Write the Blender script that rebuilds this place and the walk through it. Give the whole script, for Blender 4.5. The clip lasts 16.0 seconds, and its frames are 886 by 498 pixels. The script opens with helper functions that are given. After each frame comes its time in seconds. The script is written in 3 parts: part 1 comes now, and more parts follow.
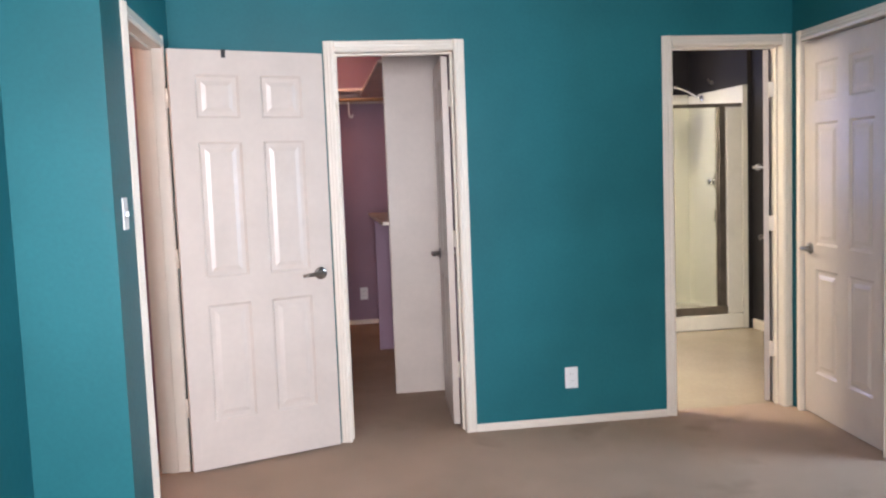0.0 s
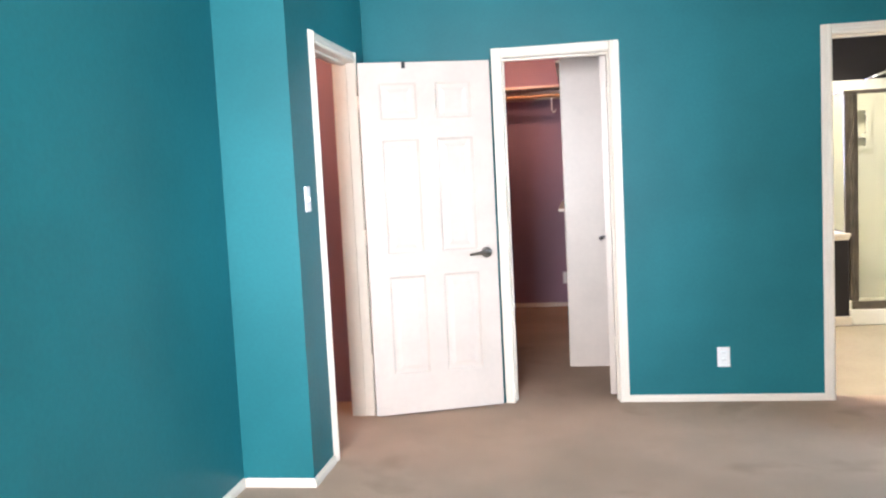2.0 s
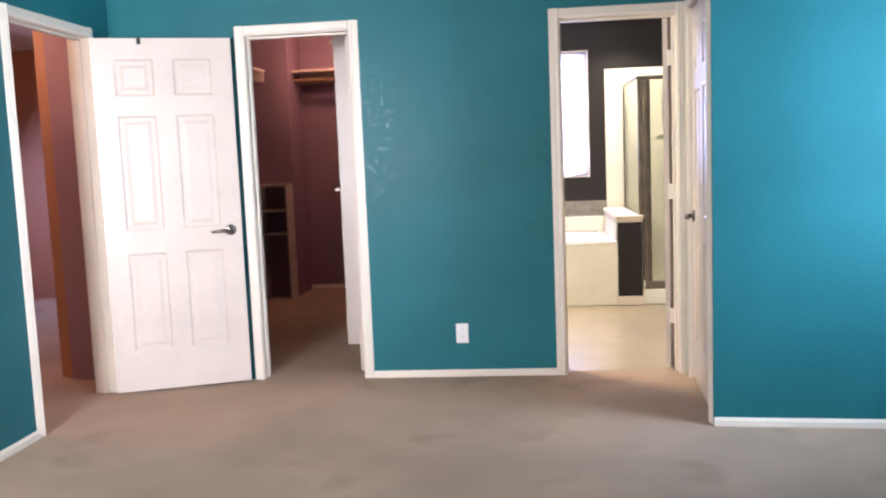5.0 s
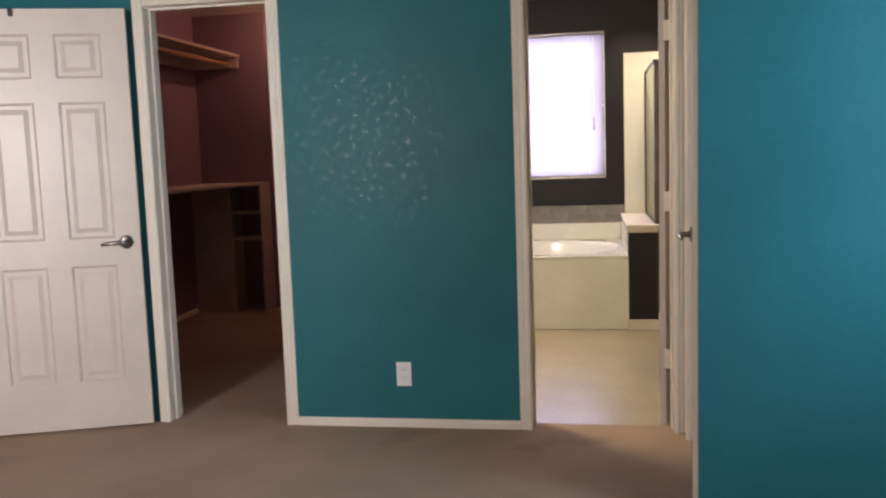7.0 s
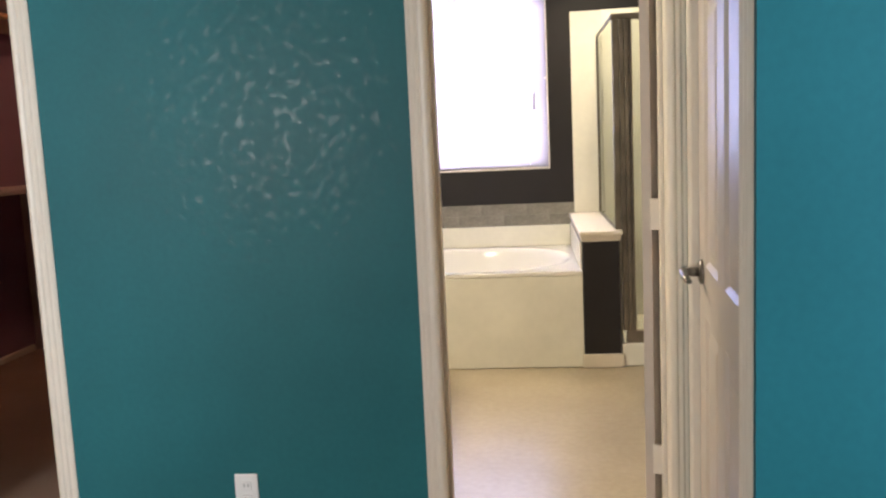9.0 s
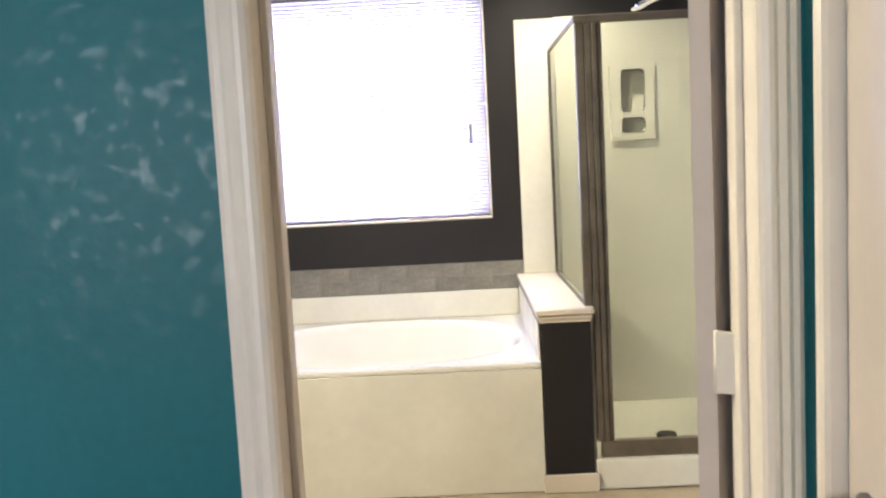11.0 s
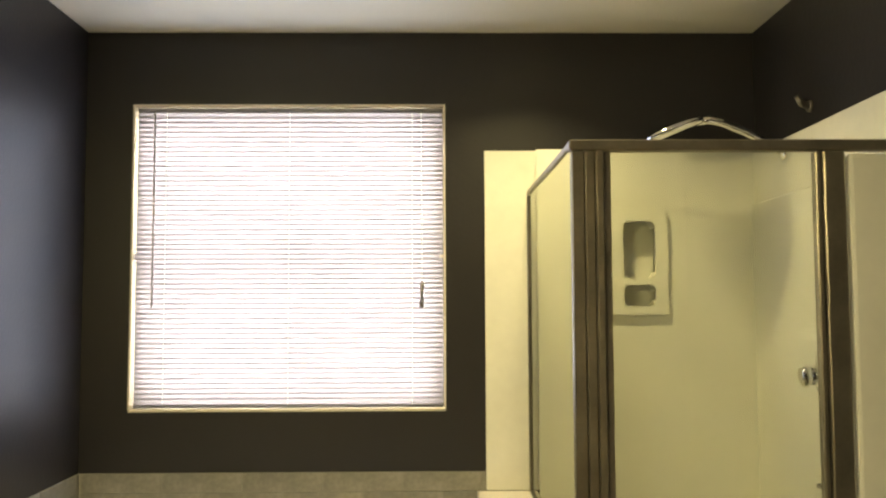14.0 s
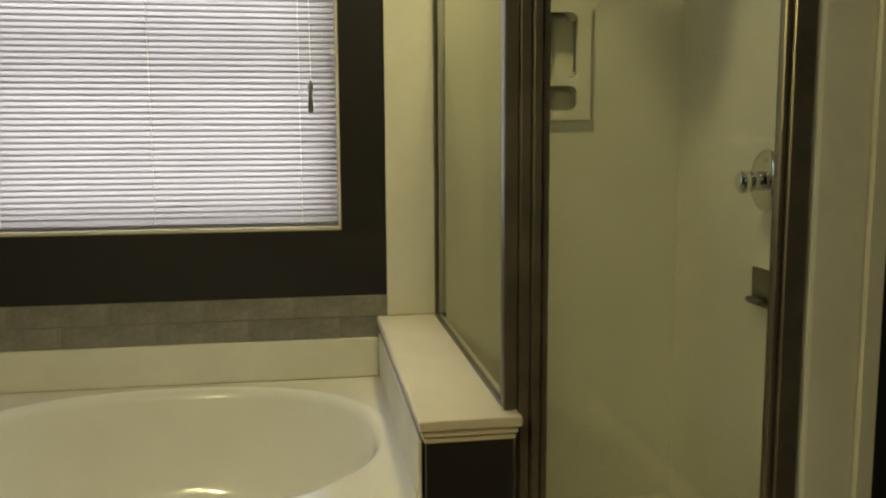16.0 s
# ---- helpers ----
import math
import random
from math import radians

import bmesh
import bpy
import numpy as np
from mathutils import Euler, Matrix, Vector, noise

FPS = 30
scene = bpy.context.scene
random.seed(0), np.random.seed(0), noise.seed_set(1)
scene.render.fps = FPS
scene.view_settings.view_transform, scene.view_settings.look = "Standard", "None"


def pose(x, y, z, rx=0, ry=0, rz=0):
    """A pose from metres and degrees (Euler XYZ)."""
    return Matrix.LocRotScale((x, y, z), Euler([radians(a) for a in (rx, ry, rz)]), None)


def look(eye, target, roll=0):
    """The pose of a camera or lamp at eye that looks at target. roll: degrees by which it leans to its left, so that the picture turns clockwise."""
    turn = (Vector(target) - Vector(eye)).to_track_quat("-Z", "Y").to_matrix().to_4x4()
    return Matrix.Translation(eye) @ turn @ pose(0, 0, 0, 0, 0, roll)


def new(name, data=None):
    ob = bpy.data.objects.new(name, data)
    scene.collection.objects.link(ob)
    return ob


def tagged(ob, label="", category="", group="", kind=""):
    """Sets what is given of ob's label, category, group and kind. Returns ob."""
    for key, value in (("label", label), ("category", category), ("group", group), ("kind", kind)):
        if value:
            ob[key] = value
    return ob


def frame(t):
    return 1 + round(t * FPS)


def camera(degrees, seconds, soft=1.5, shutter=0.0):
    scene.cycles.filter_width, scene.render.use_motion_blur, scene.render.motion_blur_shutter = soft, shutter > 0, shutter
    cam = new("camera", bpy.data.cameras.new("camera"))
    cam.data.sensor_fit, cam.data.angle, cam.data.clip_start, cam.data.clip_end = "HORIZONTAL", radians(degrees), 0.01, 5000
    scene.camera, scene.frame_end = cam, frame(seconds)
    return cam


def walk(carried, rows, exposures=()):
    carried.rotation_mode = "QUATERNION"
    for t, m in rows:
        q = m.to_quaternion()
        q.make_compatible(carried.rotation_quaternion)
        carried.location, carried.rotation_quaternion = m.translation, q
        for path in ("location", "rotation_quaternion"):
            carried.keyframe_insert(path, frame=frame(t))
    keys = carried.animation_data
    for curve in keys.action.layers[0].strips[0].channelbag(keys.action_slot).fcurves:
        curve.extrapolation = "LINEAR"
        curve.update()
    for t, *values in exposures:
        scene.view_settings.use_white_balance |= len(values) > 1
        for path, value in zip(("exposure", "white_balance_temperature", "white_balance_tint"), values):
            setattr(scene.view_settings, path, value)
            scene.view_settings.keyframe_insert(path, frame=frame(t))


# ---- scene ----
cam = camera(54.6, 16.0, soft=2.3)
EXPOSURES = [(0.0, -0.12, 5950, 18), (0.5, 0.34, 5900, 15), (1.0, 0.75, 5850, 12), (1.5, 0.54, 5850, 13), (2.5, 0.42, 5850, 12), (3.0, 0.28, 5850, 14), (4.0, 0.33, 5900, 14), (4.5, 0.3, 5950, 16), (5.2, 0.12, 6000, 18), (7.5, -0.95, 6700, 17), (8.2, -0.8, 6750, 16), (10.3, -0.15, 5850, 10), (11.5, -0.35, 5850, 13),
             (12.0, -1.2, 6000, 15), (12.5, -2.2, 6600, 18), (13.0, -2.6, 7700, 11), (13.6, -1.0, 9200, -6), (14.0, -0.75, 9200, -8), (14.4, -1.4, 8700, -8), (15.0, -1.86, 8700, -9), (15.5, -1.86, 8800, -12), (16.0, -2.0, 8800, -14)]
PATH = [
    (0, (-0.754, -4.484, 1.402), (-0.467, -2.513, 1.226), -2.2),
    (0.5, (-0.655, -4.668, 1.386), (-0.584, -2.682, 1.156), -1.2),
    (1, (-0.563, -4.826, 1.395), (-0.617, -2.837, 1.196), -2.8),
    (1.5, (-0.363, -4.932, 1.377), (-0.596, -2.961, 1.13), 0.0),
    (2, (-0.22, -5.048, 1.376), (-0.531, -3.08, 1.206), -2.9),
    (2.5, (-0.057, -5.162, 1.338), (-0.462, -3.216, 1.123), -1.2),
    (3, (0.114, -5.241, 1.336), (-0.269, -3.296, 1.066), -2.7),
    (3.5, (0.385, -5.277, 1.28), (-0.084, -3.347, 1.045), 0.4),
    (4, (0.593, -5.251, 1.286), (0.217, -3.304, 1.024), -1.7),
    (4.5, (0.775, -5.134, 1.276), (0.435, -3.173, 1.084), -0.8),
    (5, (0.975, -4.961, 1.291), (0.781, -2.982, 1.079), -2.3),
    (7.5, (1.488, -3.542, 1.295), (1.132, -1.587, 1.067), -1.9),
    (8, (1.448, -3.158, 1.31), (1.218, -1.191, 1.031), -3.3),
    (8.2, (1.442, -3.011, 1.294), (1.229, -1.04, 1.032), -3.1),
    (10.3, (1.485, -1.529, 1.289), (1.286, 0.445, 1.034), -2.0),
    (10.5, (1.482, -1.431, 1.34), (1.327, 0.549, 1.112), -2.4),
    (11, (1.451, -1.121, 1.345), (1.398, 0.869, 1.148), -3.0),
    (11.5, (1.47, -0.795, 1.356), (1.36, 1.196, 1.209), -0.3),
    (12, (1.469, -0.524, 1.35), (1.452, 1.467, 1.167), -0.8),
    (12.5, (1.465, -0.299, 1.346), (1.497, 1.68, 1.06), -1.7),
    (13, (1.481, -0.119, 1.351), (1.48, 1.869, 1.13), -1.1),
    (13.5, (1.53, 0.016, 1.405), (1.569, 2.015, 1.352), 0.0),
    (14, (1.543, 0.05, 1.455), (1.571, 2.045, 1.586), -0.2),
    (14.5, (1.516, 0.101, 1.465), (1.589, 2.094, 1.604), 0.1),
    (15, (1.467, 0.225, 1.409), (1.608, 2.216, 1.544), 1.0),
    (15.5, (1.475, 0.367, 1.384), (1.765, 2.342, 1.258), 0.3),
    (16, (1.494, 0.451, 1.357), (1.799, 2.411, 1.102), -0.3),
]
walk(cam, [(t, look(eye, target, roll)) for t, eye, target, roll in PATH], EXPOSURES)

# ---------- world, light ----------
world = bpy.data.worlds.new("world")
scene.world = world
world.use_nodes = True
_sky = world.node_tree.nodes.new("ShaderNodeTexSky")
_sky.sky_type, _sky.sun_disc = "NISHITA", False
_sky.sun_elevation, _sky.sun_rotation = radians(48), radians(150)
world.node_tree.links.new(_sky.outputs[0], world.node_tree.nodes["Background"].inputs[0])
world.node_tree.nodes["Background"].inputs[1].default_value = 0.1


def lamp(name, kind, m, energy, color, **size):
    data = bpy.data.lights.new(name, kind)
    data.energy, data.color = energy, color
    for key, value in size.items():
        if key == "size":
            data.size = value
        if key == "size_y":
            data.shape, data.size_y = "RECTANGLE", value
        if key == "radius":
            data.shadow_soft_size = value
    ob = new(name, data)
    ob.matrix_world = m
    return ob


sun = lamp("sun", "SUN", look((0, 0, 0), (-0.3, 0.9, -1.0)), 3.0, (1.0, 0.95, 0.88))
sun.data.angle = radians(0.5)
# daylight in the bedroom's windows, behind the walker and in the far side wall
rear = lamp("rear_window_light", "AREA", look((-1.05, -5.92, 1.5), (-1.35, -1.4, 1.2)), 98, (1.0, 0.97, 0.93), size=1.2, size_y=1.3)
rear.data.spread = radians(95)
lamp("side_window_light", "AREA", look((3.62, -1.74, 1.42), (2.4, -1.05, 1.30)), 56, (0.68, 0.86, 1.0), size=1.2, size_y=1.3).data.spread = radians(105)
CAN = (1.905, 2.80)
# warm lamps
lamp("closet_bulb", "POINT", pose(-0.75, 2.85, 2.43), 16, (1.0, 0.53, 0.34), radius=0.06)
lamp("hall_bulb", "POINT", pose(-2.6, -0.6, 2.3), 40, (1.0, 0.55, 0.33), radius=0.06)
lamp("hall_window_light", "AREA", look((-4.42, 2.3, 1.5), (-2.6, 2.2, 0.0)), 26, (0.62, 0.62, 1.0), size=0.9, size_y=1.0)
lamp("vanity_bulbs", "AREA", look((0.33, 0.9, 2.08), (1.2, 1.25, 0.85)), 74, (1.0, 0.872, 0.59), size=0.7, size_y=0.12)
lamp("bathroom_window_light", "AREA", look((0.99, 3.374, 1.645), (0.99, 0.6, 1.645)), 32, (0.48, 0.56, 1.0), size=1.15, size_y=1.13)
lamp("recessed_bulb", "AREA", look((CAN[0], CAN[1], 2.515), (CAN[0], CAN[1], 0.0)), 19, (1.0, 0.872, 0.59), size=0.13).data.spread = radians(125)

# ---------- materials ----------


def mat(name, color, rough=0.6, metal=0.0, spec=0.5, vary=0.08, scale=3.0, fine=0.0, fscale=120.0, bump=0.0, bscale=150.0, tint=None, rvary=0.0, coat=0.0, island=0.0):
    """Principled paint with variation at a large and a small scale and a fine relief."""
    m = bpy.data.materials.new(name)
    m.use_nodes = True
    n, l = m.node_tree.nodes, m.node_tree.links
    p = n["Principled BSDF"]
    p.inputs["Roughness"].default_value, p.inputs["Metallic"].default_value = rough, metal
    p.inputs["Specular IOR Level"].default_value = spec
    p.inputs["Coat Weight"].default_value = coat
    tc = n.new("ShaderNodeTexCoord")
    big = n.new("ShaderNodeTexNoise")
    big.inputs["Scale"].default_value, big.inputs["Detail"].default_value = scale, 4
    l.new(tc.outputs["Object"], big.inputs["Vector"])
    mix = n.new("ShaderNodeMix")
    mix.data_type = "RGBA"
    dark = tint or tuple(c * (1 - 2.2 * vary) for c in color)
    mix.inputs["A"].default_value, mix.inputs["B"].default_value = (*dark, 1), (*[min(1, c * (1 + vary)) for c in color], 1)
    ramp = n.new("ShaderNodeMapRange")
    ramp.inputs["From Min"].default_value, ramp.inputs["From Max"].default_value = 0.3, 0.62
    l.new(big.outputs["Fac"], ramp.inputs["Value"])
    l.new(ramp.outputs[0], mix.inputs["Factor"])
    out = mix.outputs["Result"]
    if fine:
        small = n.new("ShaderNodeTexNoise")
        small.inputs["Scale"].default_value, small.inputs["Detail"].default_value = fscale, 3
        l.new(tc.outputs["Object"], small.inputs["Vector"])
        r2 = n.new("ShaderNodeMapRange")
        r2.inputs["From Min"].default_value, r2.inputs["From Max"].default_value = 0.3, 0.7
        r2.inputs["To Min"].default_value, r2.inputs["To Max"].default_value = 1 - fine, 1 + fine
        l.new(small.outputs["Fac"], r2.inputs["Value"])
        mul = n.new("ShaderNodeVectorMath")
        mul.operation = "SCALE"
        l.new(out, mul.inputs[0])
        l.new(r2.outputs[0], mul.inputs["Scale"])
        out = mul.outputs[0]
    if island:
        oi = n.new("ShaderNodeObjectInfo")
        r3 = n.new("ShaderNodeMapRange")
        r3.inputs["To Min"].default_value, r3.inputs["To Max"].default_value = 1 - island, 1 + island
        l.new(oi.outputs["Random"], r3.inputs["Value"])
        mul = n.new("ShaderNodeVectorMath")
        mul.operation = "SCALE"
        l.new(out, mul.inputs[0])
        l.new(r3.outputs[0], mul.inputs["Scale"])
        out = mul.outputs[0]
    l.new(out, p.inputs["Base Color"])
    if rvary:
        r4 = n.new("ShaderNodeMapRange")
        r4.inputs["To Min"].default_value, r4.inputs["To Max"].default_value = rough - rvary, rough + rvary
        l.new(big.outputs["Fac"], r4.inputs["Value"])
        l.new(r4.outputs[0], p.inputs["Roughness"])
    if bump:
        bn = n.new("ShaderNodeTexNoise")
        bn.inputs["Scale"].default_value, bn.inputs["Detail"].default_value = bscale, 3
        l.new(tc.outputs["Object"], bn.inputs["Vector"])
        b = n.new("ShaderNodeBump")
        b.inputs["Strength"].default_value, b.inputs["Distance"].default_value = bump, 0.004
        l.new(bn.outputs["Fac"], b.inputs["Height"])
        l.new(b.outputs[0], p.inputs["Normal"])
    return m


TEAL = mat("teal_paint", (0.017, 0.139, 0.161), 0.5, spec=0.18, vary=0.07, scale=1.3, fine=0.04, fscale=60, bump=0.16, bscale=34, rvary=0.06)


def add_glints(m, weight, rough, strength, scale):
    """A glossy skin over rolled wall paint, uneven like knocked-down texture, which glints where a window mirrors in it."""
    n, l = m.node_tree.nodes, m.node_tree.links
    p = n["Principled BSDF"]
    p.inputs["Coat Weight"].default_value, p.inputs["Coat Roughness"].default_value = weight, rough
    tc, tex, bp = n.new("ShaderNodeTexCoord"), n.new("ShaderNodeTexNoise"), n.new("ShaderNodeBump")
    tex.inputs["Scale"].default_value, tex.inputs["Detail"].default_value = scale, 2
    bp.inputs["Strength"].default_value, bp.inputs["Distance"].default_value = strength, 0.01
    l.new(tc.outputs["Object"], tex.inputs["Vector"])
    l.new(tex.outputs["Fac"], bp.inputs["Height"])
    l.new(bp.outputs[0], p.inputs["Coat Normal"])
    spots, mr = n.new("ShaderNodeTexNoise"), n.new("ShaderNodeMapRange")
    spots.inputs["Scale"].default_value, spots.inputs["Detail"].default_value = 38, 3
    mr.inputs["From Min"].default_value, mr.inputs["From Max"].default_value = 0.53, 0.65
    mr.inputs["To Min"].default_value, mr.inputs["To Max"].default_value = 0.25 * weight, 2.6 * weight
    l.new(tc.outputs["Object"], spots.inputs["Vector"])
    l.new(spots.outputs["Fac"], mr.inputs["Value"])
    l.new(mr.outputs[0], p.inputs["Coat Weight"])


def add_stains(m, scale, low, depth):
    """Sparse darker soiled spots."""
    n, l = m.node_tree.nodes, m.node_tree.links
    p = n["Principled BSDF"]
    tc, tex, mr, mul = n.new("ShaderNodeTexCoord"), n.new("ShaderNodeTexNoise"), n.new("ShaderNodeMapRange"), n.new("ShaderNodeVectorMath")
    tex.inputs["Scale"].default_value, tex.inputs["Detail"].default_value = scale, 6
    mr.inputs["From Min"].default_value, mr.inputs["From Max"].default_value = low, low + 0.10
    mr.inputs["To Min"].default_value, mr.inputs["To Max"].default_value = 1.0, depth
    mul.operation = "SCALE"
    source = p.inputs["Base Color"].links[0].from_socket
    l.new(tc.outputs["Object"], tex.inputs["Vector"])
    l.new(tex.outputs["Fac"], mr.inputs["Value"])
    l.new(source, mul.inputs[0])
    l.new(mr.outputs[0], mul.inputs["Scale"])
    l.new(mul.outputs[0], p.inputs["Base Color"])


add_glints(TEAL, 0.06, 0.23, 0.20, 34)
MAUVE = mat("mauve_paint", (0.315, 0.195, 0.26), 0.6, vary=0.05, scale=1.5, bump=0.3, bscale=60)
CHARCOAL = mat("charcoal_paint", (0.021, 0.0185, 0.020), 0.46, spec=0.34, vary=0.08, scale=1.2, bump=0.2, bscale=60)
BROWN_HALL = mat("hall_paint", (0.42, 0.205, 0.13), 0.6, vary=0.05, scale=1.2, bump=0.3, bscale=60)
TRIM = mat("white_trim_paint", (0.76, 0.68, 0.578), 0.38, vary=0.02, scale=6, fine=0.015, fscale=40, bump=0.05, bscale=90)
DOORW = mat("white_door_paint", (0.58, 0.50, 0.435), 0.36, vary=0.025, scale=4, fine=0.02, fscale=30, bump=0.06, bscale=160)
SHELFW = mat("painted_shelf", (0.70, 0.60, 0.52), 0.45, vary=0.05, scale=5, fine=0.04, fscale=40)
CEIL = mat("ceiling_paint", (0.72, 0.68, 0.58), 0.8, vary=0.03, scale=2, bump=0.5, bscale=70)
CARPET = mat("beige_carpet", (0.425, 0.306, 0.228), 0.95, spec=0.1, vary=0.06, scale=1.1, fine=0.22, fscale=260, bump=0.9, bscale=240, tint=(0.330, 0.250, 0.190))
add_stains(CARPET, 2.3, 0.59, 0.82)
VINYL = mat("beige_vinyl_floor", (0.44, 0.36, 0.26), 0.26, vary=0.03, scale=3.0, fine=0.05, fscale=35, bump=0.05, bscale=40)
FIBRE = mat("white_fibreglass", (0.80, 0.775, 0.69), 0.22, vary=0.03, scale=3, fine=0.02, fscale=25, rvary=0.05)
ACRYLIC = mat("white_acrylic", (0.84, 0.81, 0.75), 0.12, vary=0.02, scale=3, coat=0.3)
MARBLE = mat("cream_cultured_marble", (0.80, 0.70, 0.46), 0.15, vary=0.05, scale=7, fine=0.03, fscale=20, coat=0.3)
TILE = mat("grey_tile", (0.22, 0.205, 0.18), 0.35, vary=0.10, scale=12, fine=0.12, fscale=60, island=0.06)
GROUT = mat("grey_grout", (0.26, 0.25, 0.22), 0.9, vary=0.06, scale=20)
BRONZE = mat("dark_bronze_metal", (0.23, 0.20, 0.16), 0.40, metal=0.75, vary=0.10, scale=8, fine=0.05, fscale=80)
NICKEL = mat("brushed_nickel", (0.26, 0.24, 0.22), 0.28, metal=1.0, vary=0.05, scale=20)
CHROME = mat("chrome", (0.80, 0.80, 0.82), 0.06, metal=1.0, vary=0.01)
OAK = mat("brown_oak", (0.22, 0.095, 0.035), 0.4, vary=0.18, scale=5, fine=0.18, fscale=45)
WOODROD = mat("pale_wood", (0.45, 0.28, 0.14), 0.5, vary=0.1, scale=6)
PLATE = mat("white_plastic", (0.82, 0.81, 0.80), 0.3, vary=0.02)
DARKSLOT = mat("dark_slot", (0.02, 0.02, 0.02), 0.6)
RUBBER = mat("dark_drain", (0.03, 0.025, 0.02), 0.5, metal=0.5)


def slat_material():
    m = bpy.data.materials.new("white_blind_slat")
    m.use_nodes = True
    n, l = m.node_tree.nodes, m.node_tree.links
    p = n["Principled BSDF"]
    p.inputs["Base Color"].default_value, p.inputs["Roughness"].default_value = (0.80, 0.78, 0.80, 1), 0.4
    tr = n.new("ShaderNodeBsdfTranslucent")
    tr.inputs[0].default_value = (0.18, 0.165, 0.205, 1)
    mix = n.new("ShaderNodeMixShader")
    mix.inputs[0].default_value = 0.8
    l.new(p.outputs[0], mix.inputs[1])
    l.new(tr.outputs[0], mix.inputs[2])
    l.new(mix.outputs[0], n["Material Output"].inputs[0])
    return m


def glass_material(name, color, rough=0.0, gloss=0.04):
    m = bpy.data.materials.new(name)
    m.use_nodes = True
    n, l = m.node_tree.nodes, m.node_tree.links
    n.remove(n["Principled BSDF"])
    t, g, mix = n.new("ShaderNodeBsdfTransparent"), n.new("ShaderNodeBsdfGlossy"), n.new("ShaderNodeMixShader")
    t.inputs[0].default_value = (*color, 1)
    g.inputs["Roughness"].default_value = rough
    mix.inputs[0].default_value = gloss
    l.new(t.outputs[0], mix.inputs[1])
    l.new(g.outputs[0], mix.inputs[2])
    l.new(mix.outputs[0], n["Material Output"].inputs[0])
    return m


def glow_material(name, color, strength):
    m = bpy.data.materials.new(name)
    m.use_nodes = True
    n, l = m.node_tree.nodes, m.node_tree.links
    n.remove(n["Principled BSDF"])
    e, tex, ramp, tc = n.new("ShaderNodeEmission"), n.new("ShaderNodeTexNoise"), n.new("ShaderNodeValToRGB"), n.new("ShaderNodeTexCoord")
    tex.inputs["Scale"].default_value = 0.9
    ramp.color_ramp.elements[0].position, ramp.color_ramp.elements[0].color = 0.35, (*[c * 0.72 for c in color], 1)
    ramp.color_ramp.elements[1].position, ramp.color_ramp.elements[1].color = 0.65, (*color, 1)
    l.new(tc.outputs["Object"], tex.inputs[0])
    l.new(tex.outputs["Fac"], ramp.inputs[0])
    l.new(ramp.outputs[0], e.inputs[0])
    e.inputs[1].default_value = strength
    l.new(e.outputs[0], n["Material Output"].inputs[0])
    return m


SLAT = slat_material()
CLEAR = glass_material("clear_glass", (0.96, 0.97, 0.96))
SHOWER_GLASS = glass_material("shower_glass", (0.86, 0.87, 0.84), 0.02, 0.045)
OUTSIDE = glow_material("bright_outdoors", (0.88, 0.87, 1.0), 50.0)

# ---------- mesh helpers ----------


def link(name, bm, material, parent=None, label="", smooth=False):
    me = bpy.data.meshes.new(name)
    bm.normal_update()
    bm.to_mesh(me)
    bm.free()
    me.materials.append(material)
    if smooth:
        for f in me.polygons:
            f.use_smooth = True
    ob = new(name, me)
    if parent:
        ob.parent = parent
    if label:
        ob["label"] = label
    return ob


def part(name, bm, material, parent, label="", smooth=False):
    return link(name, bm, material, parent, label, smooth)


def thing(name, label, category, at=(0, 0, 0), turn=0.0, group="", kind=""):
    ob = new(name)
    ob.matrix_world = pose(*at, 0, 0, turn)
    ob.empty_display_size = 0.1
    return tagged(ob, label, category, group, kind)


def box(x0, x1, y0, y1, z0, z1, bevel=0.0, bm=None, segments=1):
    own = bmesh.new()
    v = [own.verts.new((x, y, z)) for x in (x0, x1) for y in (y0, y1) for z in (z0, z1)]
    for q in ((0, 1, 3, 2), (4, 6, 7, 5), (0, 4, 5, 1), (2, 3, 7, 6), (0, 2, 6, 4), (1, 5, 7, 3)):
        own.faces.new([v[i] for i in q])
    if bevel:
        bmesh.ops.bevel(own, geom=own.edges[:], offset=bevel, segments=segments, affect="EDGES", profile=0.6)
    bmesh.ops.recalc_face_normals(own, faces=own.faces[:])
    return merge(own, bm)


def merge(own, bm):
    if bm is None:
        return own
    me = bpy.data.meshes.new("tmp")
    own.to_mesh(me)
    own.free()
    bm.from_mesh(me)
    bpy.data.meshes.remove(me)
    return bm


def tube(points, radius, bm=None, sides=12, cap=True):
    """A round bar along points; radius is a number or one per point."""
    own = bmesh.new()
    pts = [Vector(p) for p in points]
    rad = radius if isinstance(radius, (list, tuple)) else [radius] * len(pts)
    rings, side = [], None
    for i, p in enumerate(pts):
        d = (pts[min(i + 1, len(pts) - 1)] - pts[max(i - 1, 0)]).normalized()
        if side is None:
            side = d.orthogonal().normalized()
        side = (side - d * side.dot(d)).normalized()
        up = d.cross(side)
        rings.append([own.verts.new(p + (side * math.cos(a) + up * math.sin(a)) * rad[i]) for a in [2 * math.pi * k / sides for k in range(sides)]])
    for a, b in zip(rings, rings[1:]):
        for k in range(sides):
            own.faces.new((a[k], a[(k + 1) % sides], b[(k + 1) % sides], b[k]))
    if cap:
        own.faces.new(rings[0][::-1])
        own.faces.new(rings[-1])
    bmesh.ops.recalc_face_normals(own, faces=own.faces[:])
    return merge(own, bm)


